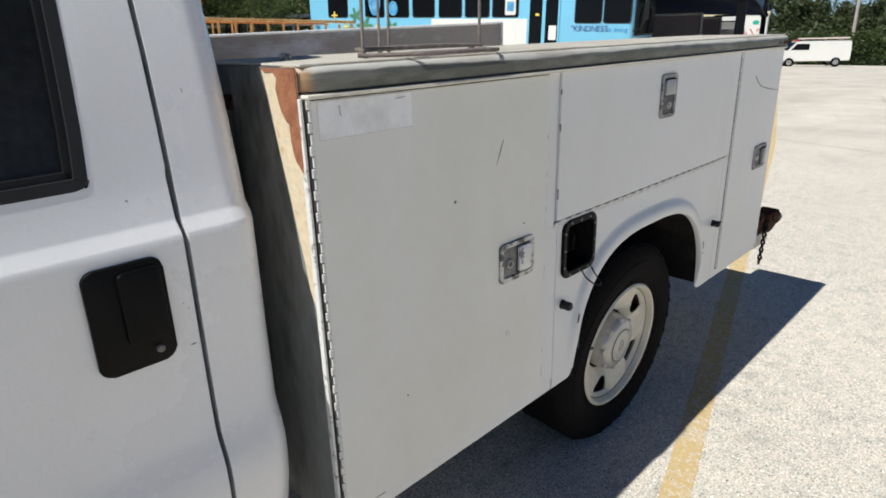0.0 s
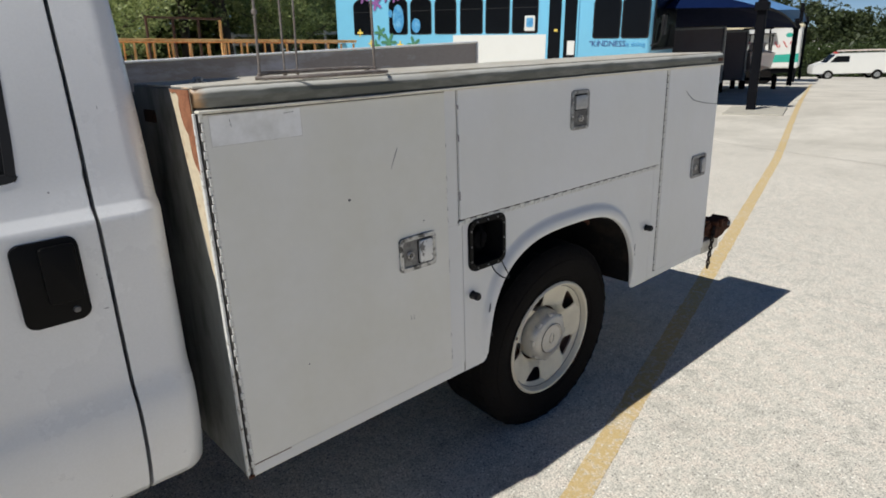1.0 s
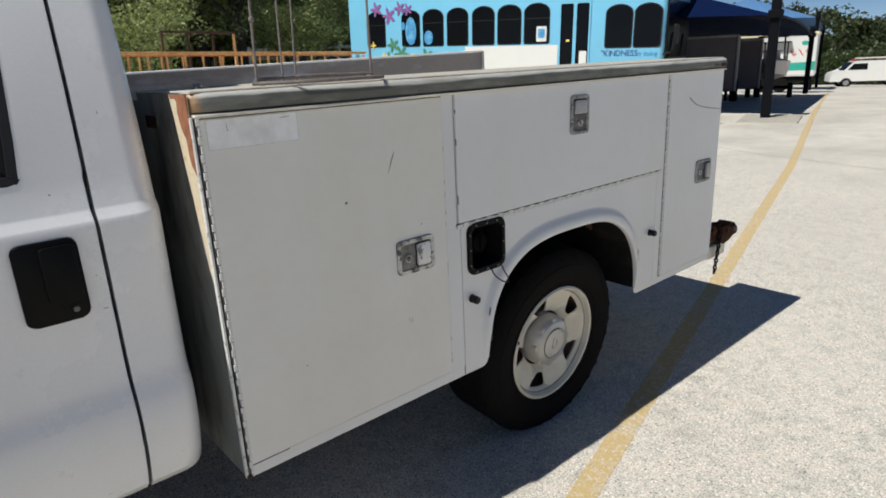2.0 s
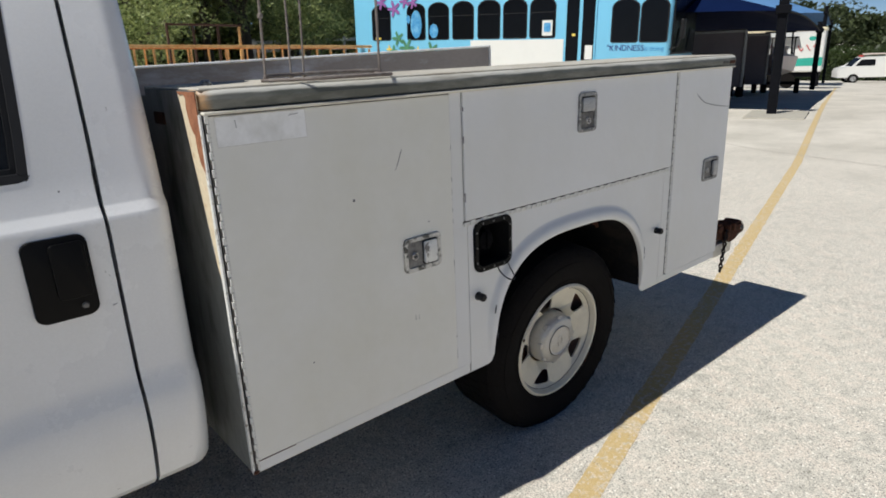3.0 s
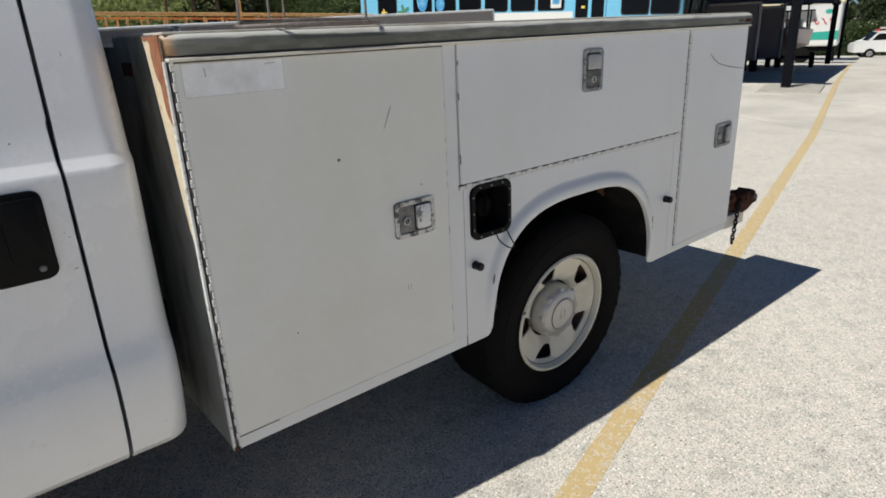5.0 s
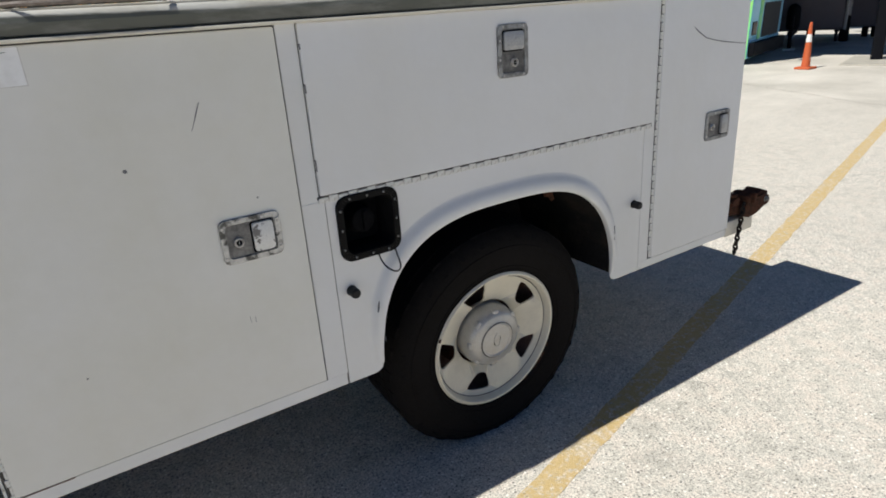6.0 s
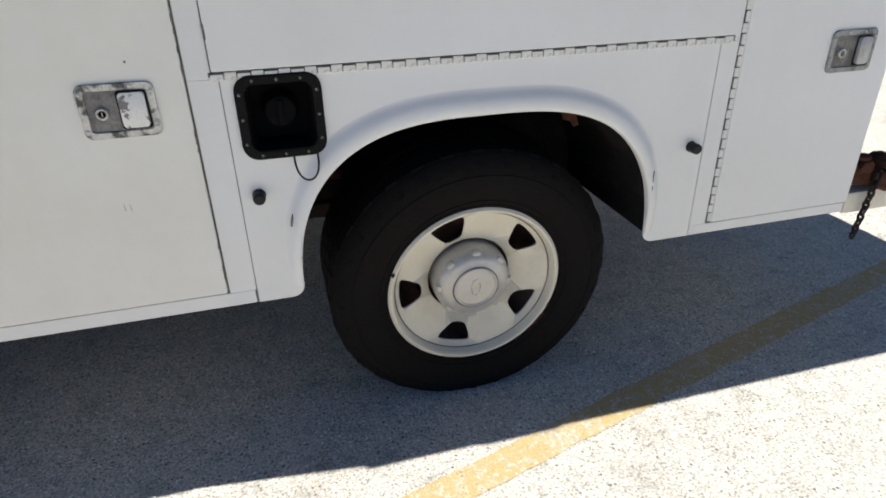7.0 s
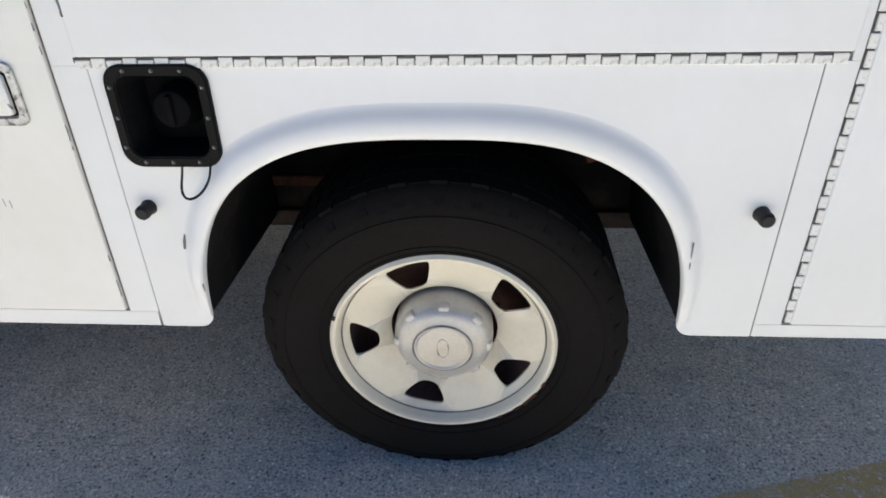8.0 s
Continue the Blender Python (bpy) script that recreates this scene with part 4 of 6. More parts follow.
    out["lug_boss"] = box(-0.0125, 0.0125, -0.0215, 0.0, 0.0855, 0.1040, 0.006, 3)
    out["emblem"] = ring([(0.013 * math.cos(2 * math.pi * i / 24), 0.026 * math.sin(2 * math.pi * i / 24)) for i in range(24)], [(0.011 * math.cos(2 * math.pi * i / 24), 0.024 * math.sin(2 * math.pi * i / 24)) for i in range(24)], -0.0332, -0.0310)
    for key in ("hub_cap", "cap_groove", "lug_boss", "emblem"):
        for v in out[key].verts:
            v.co.y += 0.024
    return out


WM = {}
for key, b in wheel_meshes().items():
    bmesh.ops.recalc_face_normals(b, faces=b.faces)
    for e in b.edges:
        if len(e.link_faces) == 2 and e.calc_face_angle(0) > radians(42):
            e.smooth = False
    if key not in ("tyre", "tread", "sidewall_rib"):
        for v in b.verts:
            v.co.x, v.co.z = v.co.x * 1.016, v.co.z * 1.016
    if key in ("tyre", "tread"):
        for v in b.verts:
            v.co.z = max(v.co.z, -0.365)
    for f in b.faces:
        f.smooth = key not in ("tread",)
    me = bpy.data.meshes.new(key)
    b.to_mesh(me)
    b.free()
    me.materials.append({"tyre": RUBBER, "tread": TREAD, "sidewall_rib": RUBBER, "rim_well": RUST_BROWN, "hub_cap": CAP, "cap_groove": STEEL_DARK, "rim_seam": STEEL_DARK, "lug_boss": CAP, "emblem": STEEL}.get(key, WHEEL))
    WM[key] = me


def wheel(m, parent):
    w = link("wheel", WM["disc"], None, parent, "silver five-hole steel wheel")
    w.matrix_basis = m
    for key, label in (("tyre", "worn black tyre"), ("tread", "dusty tread blocks"), ("sidewall_rib", ""), ("flange", ""), ("rim_well", ""), ("rim_seam", ""), ("hub_cap", "domed silver hub cap"), ("cap_groove", ""), ("emblem", "")):
        link(key, WM[key], None, w, label)
    for k in range(8):
        link("lug_boss", WM["lug_boss"], None, w).matrix_basis = Matrix.Rotation(radians(2 + 45 * k), 4, "Y")
    return w


near_wheel = wheel(Matrix.Translation((AX, 0.075, AZ - 0.006)) @ Matrix.Rotation(radians(4.5), 4, "X"), truck)
for a, w in ((-37, 0.022), (-46, 0.009), (-24, 0.007), (-58, 0.006), (160, 0.006)):
    c, n = math.cos(radians(a)), math.sin(radians(a))
    p = part("paint_chip", box(-0.0045, 0.0035, -0.0135, -0.0095, -w, w, 0.0015, 1), RUST_DARK, near_wheel)
    p.matrix_basis = Matrix.Translation((0.2385 * c, 0.0, 0.2385 * n)) @ Matrix.Rotation(radians(-a), 4, "Y")
wheel(Matrix.Translation((AX, 1.885, AZ)) @ Matrix.Rotation(radians(180), 4, "Z"), truck)
wheel(Matrix.Translation((-2.17, 0.085, AZ)), truck)
wheel(Matrix.Translation((-2.17, 1.875, AZ)) @ Matrix.Rotation(radians(180), 4, "Z"), truck)

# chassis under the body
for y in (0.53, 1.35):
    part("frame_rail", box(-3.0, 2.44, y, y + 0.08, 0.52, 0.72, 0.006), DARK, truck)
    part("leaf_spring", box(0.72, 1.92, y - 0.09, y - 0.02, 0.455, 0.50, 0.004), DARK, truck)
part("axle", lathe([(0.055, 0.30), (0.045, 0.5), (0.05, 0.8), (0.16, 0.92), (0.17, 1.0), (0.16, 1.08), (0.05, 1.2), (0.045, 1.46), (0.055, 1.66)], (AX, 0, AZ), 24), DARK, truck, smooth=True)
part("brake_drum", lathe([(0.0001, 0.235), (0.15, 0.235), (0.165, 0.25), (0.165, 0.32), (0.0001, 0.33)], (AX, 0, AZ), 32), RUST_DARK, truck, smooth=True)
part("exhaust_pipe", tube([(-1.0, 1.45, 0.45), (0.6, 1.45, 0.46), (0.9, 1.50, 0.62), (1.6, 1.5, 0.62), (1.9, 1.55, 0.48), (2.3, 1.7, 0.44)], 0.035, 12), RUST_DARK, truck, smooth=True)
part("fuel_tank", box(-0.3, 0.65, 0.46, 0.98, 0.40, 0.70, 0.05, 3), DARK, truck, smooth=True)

# ---- cab ----
SIDE = [(0.500, 0.105), (0.512, 0.072), (0.535, 0.050), (0.58, 0.034), (0.64, 0.0205), (0.70, 0.0160), (0.738, 0.0168), (0.765, 0.0220), (0.800, 0.0335), (0.825, 0.0362), (0.95, 0.0370), (1.10, 0.035), (1.166, 0.0345), (1.177, 0.0357), (1.181, 0.0378), (1.1975, 0.0510), (1.203, 0.0534), (1.26, 0.0612), (1.35, 0.0758), (1.45, 0.0962), (1.60, 0.1350), (1.75, 0.189), (1.85, 0.245), (1.895, 0.305), (1.915, 0.38), (1.92, 0.48)]
REAR = -0.073


def side_y(z):
    for (z0, y0), (z1, y1) in zip(SIDE, SIDE[1:]):
        if z0 <= z <= z1:
            return y0 + (y1 - y0) * (z - z0) / (z1 - z0)
    return SIDE[0][1] if z < SIDE[0][0] else SIDE[-1][1]


def cab_loop(x, inset=0.0):
    r = 0.055
    d = max(0.0, x - (REAR - r))
    tuck = inset + r - math.sqrt(max(r * r - d * d, 0))
    lift = max(0.0, d - 0.05) * 0.35
    near = [(y + tuck, z + (lift if z < 0.56 else 0)) for z, y in SIDE]
    return near + [(1.96 - y, z) for y, z in near[::-1]]


cab_shell = part("cab_corner", sweep_x(lambda x: cab_loop(x), [-0.207, -0.203, -0.18, -0.165, -0.15, -0.135, -0.128, -0.12, -0.11, -0.10, -0.092, -0.085, -0.080, -0.0765, -0.0742, REAR]), CAB_WHITE, truck, "white rear corner of the cab", True, 24)
for v in cab_shell.data.vertices:
    if v.co.x < -0.20:
        v.co.x += max(0.0, v.co.z - 1.2) * 0.03
part("rear_window", box(-0.056, -0.050, 0.42, 1.54, 1.33, 1.72, 0.002), GLASS, cab_shell)
# Solid core whose near-black colour stands in for the unlit interior.
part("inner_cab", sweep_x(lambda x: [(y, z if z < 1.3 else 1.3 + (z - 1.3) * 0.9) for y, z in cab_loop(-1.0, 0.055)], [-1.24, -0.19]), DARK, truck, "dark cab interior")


def window_edge(z):
    return -0.327 + (z - 1.274) * 0.085


def cab_door(flip=False):
    b = bmesh.new()
    zs = [z for z, y in SIDE if z < 1.25] + [1.270]
    zs += [1.28, 1.29, 1.31, 1.35, 1.40, 1.45, 1.50, 1.55, 1.60, 1.65, 1.70, 1.75, 1.80, 1.86]
    rows = []
    for z in zs:
        row = []
        for k in range(7):
            low, high = (-1.22, -0.2145) if z <= 1.270 else (window_edge(z), -0.2145 + max(0, z - 1.2) * 0.03)
            if z > 1.80:
                low = window_edge(z)
            t = k / 6
            x = low + (high - low) * t if z > 1.270 else [-1.22, -0.60, window_edge(1.274), -0.28, -0.25, -0.2165, -0.2145][k]
            if z > 1.270:
                x = [low, low + 0.001, low + 0.006, (low + high) / 2, high - 0.02, high - 0.002, high][k]
            row.append(b.verts.new((x, side_y(z) + (0.003 if k == 6 else 0), z)))
        rows.append(row)
    for i in range(len(rows) - 1):
        for k in range(6):
            if zs[i + 1] > 1.270 and zs[i] <= 1.270 and k < 2:
                continue
            b.faces.new((rows[i][k], rows[i][k + 1], rows[i + 1][k + 1], rows[i + 1][k]))
    if flip:
        for v in b.verts:
            v.co.y = 1.96 - v.co.y
    bmesh.ops.recalc_face_normals(b, faces=b.faces)
    for f in b.faces:
        f.smooth = True
    for e in b.edges:
        if len(e.link_faces) != 2 or e.calc_face_angle(0) > radians(24):
            e.smooth = False
    mesh = bpy.data.meshes.new("cab_door")
    b.to_mesh(mesh)
    b.free()
    ob = link("cab_door", mesh, CAB_WHITE, truck, "white pickup door with a pressed crease and black handle")
    s = ob.modifiers.new("thickness", "SOLIDIFY")
    s.thickness, s.offset = 0.03, (1 if flip else -1)
    return ob


cab_side = cab_door()
cab_door(True)


def window(door):
    def band(o0, o1, y, name, mat, label=""):
        b = bmesh.new()
        rows = []
        path = [(-1.16, 1.272), (-0.75, 1.272), (-0.40, 1.272), (-0.3435, 1.2725), (-0.3345, 1.2745), (-0.3290, 1.280), (-0.3255, 1.31)] + [(-0.3168 + 0.085 * (z - 1.40), z) for z in (1.35, 1.40, 1.45, 1.50, 1.55, 1.60, 1.65, 1.70, 1.75, 1.80, 1.84)]
        for i, (x, z) in enumerate(path):
            a, c = path[max(i - 1, 0)], path[min(i + 1, len(path) - 1)]
            d = Vector((c[0] - a[0], c[1] - a[1])).normalized()
            rows.append([b.verts.new((x - d.y * o, side_y(z + d.x * o) + dy, z + d.x * o)) for o, dy in ((o0, y + 0.02), (o0, y), (o1, y), (o1, y + 0.02))])
        for i in range(len(rows) - 1):
            for k in range(3):
                b.faces.new((rows[i][k], rows[i + 1][k], rows[i + 1][k + 1], rows[i][k + 1]))
        return part(name, b, mat, door, label, True, 40)

    band(-0.005, 0.012, -0.0007, "window_seal", SEAL, "black rubber window seal")
    band(0.012, 0.022, 0.006, "window_channel", BLACK)
    b = bmesh.new()
    rows = [[b.verts.new((x, side_y(z) + 0.016, z)) for x in (-1.16, -0.29)] for z in (1.275, 1.35, 1.45, 1.60, 1.75, 1.86)]
    for i in range(5):
        b.faces.new((rows[i][0], rows[i][1], rows[i + 1][1], rows[i + 1][0]))
    part("window_glass", b, DOOR_GLASS, door, "dark door glass", True)


window(cab_side)


def handle(door):
    o = rounded(-0.372, -0.256, 0.985, 1.157, 0.018, 5)
    b = prism(o, 0.028, 0.051, bevel=0.004)
    h = part("door_handle", b, HANDLE, door, "black plastic door handle", True)
    b = prism(rounded(-0.327, -0.263, 1.028, 1.145, 0.010, 4), 0.020, 0.030, bevel=0.004)
    part("grip", b, HANDLE, h, smooth=True)
    b = lathe([(0.0001, 0.0235), (0.005, 0.0235), (0.0065, 0.025), (0.007, 0.029)], (-0.282, 0, 1.008), 16)
    part("key_lock", b, STEEL_DARK, h, smooth=True)


handle(cab_side)
part("dent", lathe([(0.0001, -0.0003), (0.0018, -0.0002), (0.003, 0.001)], (-0.280, side_y(1.241) + 0.0002, 1.241), 8), SCRATCH, cab_side)
for x, z, l in ((-0.160, 1.395, 0.007), (-0.233, 1.067, 0.003), (-0.226, 1.057, 0.003)):
    mark([(x, side_y(z) + 0.0007, z), (x, side_y(z - l) + 0.0007, z - l)], 0.0011, cab_shell)
mark([(-0.232, side_y(0.99) - 0.0005, 0.990), (-0.224, side_y(0.99) - 0.0005, 0.991)], 0.0008, cab_side)
mark([(-0.30, side_y(0.55) - 0.0006, 0.553), (-0.285, side_y(0.55) - 0.0006, 0.556)], 0.001, cab_side)


# hood and front, ahead of the door
def front_end():
    fx, R = -2.17, 0.46
    pts = [(-3.05, 0.55), (-2.68, 0.52)]
    for i in range(13):
        a = math.pi * (1 - i / 12)
        pts.append((fx + R * math.cos(a), 0.52 + R * 0.85 * math.sin(a)))
    pts += [(-1.228, 0.52), (-1.228, 1.20), (-1.45, 1.23), (-2.6, 1.17), (-3.0, 1.08), (-3.08, 0.95)]
    part("front_fenders", prism(pts, 0.06, 1.90, bevel=0.03), CAB_WHITE, truck, smooth=True, sharp=50)
    b = prism([(-1.24, 1.21), (-1.75, 1.225), (-1.20, 1.86), (-0.7, 1.915), (-0.7, 1.86)], 0.22, 1.74)
    part("windshield", b, GLASS, truck)
    part("roof", sweep_x(lambda x: [(0.246, 1.845), (0.252, 1.85), (0.31, 1.895), (0.385, 1.915), (0.98, 1.925), (1.575, 1.915), (1.65, 1.895), (1.708, 1.85), (1.714, 1.845)], [-1.2, -0.7, -0.2]), CAB_WHITE, truck, smooth=True)
    part("grille", box(-3.10, -3.06, 0.35, 1.61, 0.72, 1.02, 0.01), BLACK, truck)
    part("front_bumper", box(-3.20, -3.05, 0.05, 1.91, 0.48, 0.70, 0.02), STEEL, truck)
    for y in (0.12, 1.62):
        part("headlight", box(-3.098, -3.05, y, y + 0.22, 0.80, 1.02, 0.015), GLASS, truck)


front_end()


# wire rack on the body's top
def wire_rack():
    r = thing("wire_rack", Matrix.Translation((0.19, 0.065, 1.4235)), "rusty wire rack with four upright rods standing on the truck body", "rack")

    def bar(pts, rad, label=""):
        return part("rod", tube(pts, rad, 8), WIRE, r, label, True)

    z = 0.006
    bar([(-0.012, 0.0, z), (0.0, -0.006, z), (0.065, -0.075, z), (0.08, -0.082, z), (0.30, -0.082, z), (0.318, -0.070, z), (0.318, -0.05, z), (0.30, 0.0, z + 0.004)], 0.0042)
    bar([(0.0, 0.0, z + 0.009), (0.16, -0.004, z + 0.012), (0.318, -0.012, z + 0.009)], 0.0042)
    bar([(0.0, 0.0, z + 0.009), (0.04, 0.07, z + 0.009), (0.075, 0.10, z + 0.009), (0.33, 0.10, z + 0.009), (0.318, -0.012, z + 0.009)], 0.0042)
    bar([(0.07, -0.060, z), (0.31, -0.055, z)], 0.0048)
    for x, y, lx, ly in ((0.0, 0.0, 0.016, 0.0), (0.322, -0.012, 0.005, 0.0), (0.108, 0.078, 0.028, 0.03), (0.165, 0.115, 0.030, 0.02)):
        rod = bar([(x, y, 0.002), (x + lx * 0.3, y + ly * 0.3, 0.15), (x + lx, y + ly, 0.52)], 0.0033 if x in (0.0, 0.322) else 0.0027)
        for zz in ((0.012, 0.150) if x == 0.0 else (0.012,)):
            part("joint", lathe([(0.0036, -0.006), (0.0060, -0.004), (0.0064, 0.0), (0.0060, 0.004), (0.0036, 0.006)], (x + lx * zz * 2, y + ly * zz * 2, zz), 10, axis="z"), WIRE, rod, smooth=True)


wire_rack()

# ---- far things: materials ----
CYAN = material("bus_cyan", (0.20, 0.56, 0.78), 0.35, vary=0.05, scale=1.5, coat=0.4)
BUS_WHITE = material("bus_white", (0.80, 0.79, 0.74), 0.35, vary=0.04, scale=1.5, coat=0.4)
LIME = material("bus_lime", (0.32, 0.75, 0.16), 0.35, vary=0.08, scale=3, other=(0.10, 0.62, 0.45), spread=(0.4, 0.7))
NAVY_INK = material("navy_lettering", (0.03, 0.05, 0.22), 0.5)
PURPLE = material("purple_print", (0.36, 0.14, 0.42), 0.5, vary=0.3, scale=9)
BLUE_PRINT = material("blue_print", (0.06, 0.33, 0.66), 0.5, vary=0.3, scale=7, other=(0.25, 0.6, 0.85))
GREEN_PRINT = material("green_print", (0.10, 0.30, 0.16), 0.5, vary=0.3, scale=8)
YELLOW_PRINT = material("yellow_print", (0.85, 0.62, 0.12), 0.5)
TINT = material("tinted_window", (0.006, 0.007, 0.009), 0.15, vary=0.2, scale=2, spec=0.12)
CHROME = material("chrome", (0.75, 0.75, 0.75), 0.15, 1.0)
# Trailer orange in copies: brown and deep for shade, pale for sunlight.
GATE = material("shaded_gate_steel", (0.075, 0.036, 0.020), 0.6, vary=0.2, scale=12)
ORANGE_RAIL = material("shaded_orange_steel", (0.70, 0.22, 0.05), 0.5, vary=0.2, scale=9, other=(0.85, 0.42, 0.14), fine=90, bump=0.0006)
ORANGE = material("orange_steel", (0.95, 0.60, 0.25), 0.5, vary=0.15, scale=18, other=(0.78, 0.36, 0.10), fine=90, bump=0.0006)
NAVY = material("navy_shade_cloth", (0.002, 0.010, 0.050), 0.9, vary=0.12, scale=3, fine=120, bump=0.001, spec=0.08)
# Second canopy's blue, lightened to carry the sunlight on its slope.
SUNLIT_CLOTH = material("sunlit_blue_cloth", (0.10, 0.22, 0.42), 0.85, vary=0.12, scale=3, fine=120, bump=0.001, spec=0.1)
POST = material("black_steel_post", (0.006, 0.0065, 0.009), 0.6, vary=0.2, scale=6, spec=0.08)
GREY_TRAILER = material("dark_grey_sheet", (0.13, 0.11, 0.118), 0.45, vary=0.15, scale=2, spec=0.3)
BEIGE = material("beige_gelcoat", (0.78, 0.66, 0.58), 0.4, vary=0.1, scale=3)
CREAM_SHEET = material("cream_roof_sheet", (0.80, 0.70, 0.48), 0.5, vary=0.08, scale=3)
TEAL = material("teal_paint", (0.04, 0.42, 0.32), 0.4, vary=0.1, scale=2)
RED = material("red_paint", (0.65, 0.06, 0.05), 0.5, vary=0.1)
CONE = material("cone_orange", (0.52, 0.10, 0.028), 0.6, vary=0.12, scale=14, other=(0.6, 0.12, 0.03))
CONCRETE = material("concrete", (0.46, 0.43, 0.36), 0.9, vary=0.15, scale=4, other=(0.36, 0.33, 0.28), bump=0.002)
BARK = material("bark", (0.10, 0.078, 0.058), 0.95, vary=0.3, scale=7, bump=0.01, fine=30, axis=(1, 1, 0.3))


def leaf_material(name, a, b):
    m = bpy.data.materials.new(name)
    m.use_nodes = True
    n, l = m.node_tree.nodes, m.node_tree.links
    p = n["Principled BSDF"]
    g = n.new("ShaderNodeNewGeometry")
    mix = n.new("ShaderNodeMix")
    mix.data_type = "RGBA"
    mix.inputs["A"].default_value, mix.inputs["B"].default_value = (*a, 1), (*b, 1)
    l.new(g.outputs["Random Per Island"], mix.inputs["Factor"])
    l.new(mix.outputs["Result"], p.inputs["Base Color"])
    p.inputs["Roughness"].default_value = 0.55
    tr = n.new("ShaderNodeBsdfTranslucent")
    l.new(mix.outputs["Result"], tr.inputs["Color"])
    mx = n.new("ShaderNodeMixShader")
    mx.inputs[0].default_value = 0.35
    l.new(p.outputs[0], mx.inputs[1])
    l.new(tr.outputs[0], mx.inputs[2])
    l.new(mx.outputs[0], n["Material Output"].inputs["Surface"])
    return m


LEAF = leaf_material("oak_leaves", (0.11, 0.15, 0.042), (0.40, 0.45, 0.17))
LEAF_FAR = leaf_material("far_leaves", (0.035, 0.052, 0.020), (0.105, 0.130, 0.050))
HEDGE_LEAF = leaf_material("hedge_leaves", (0.030, 0.055, 0.014), (0.085, 0.120, 0.032))
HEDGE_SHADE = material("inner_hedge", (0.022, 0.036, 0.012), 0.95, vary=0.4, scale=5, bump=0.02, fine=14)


def plate(outline, y, mat, name, parent, label="", thick=0.006):
    """A thin panel of (x, z) outline on the bus's side, whose outer face looks along +y."""
    return part(name, prism(outline, y, y + thick), mat, parent, label)


def dome(x0, x1, z0, z1, seg=8):
    """A window outline with an arched top and rounded lower corners."""
    r, w = 0.05, (x1 - x0) / 2
    rise = w * 0.62
    pts = [(x0 + w + w * math.cos(math.pi * i / (2 * seg)), z1 - rise + rise * math.sin(math.pi * i / (2 * seg))) for i in range(2 * seg + 1)]
    pts += [(x0, z0 + r), (x0 + r * 0.3, z0 + r * 0.3), (x0 + r, z0), (x1 - r, z0), (x1 - r * 0.3, z0 + r * 0.3), (x1, z0 + r)]
    return pts


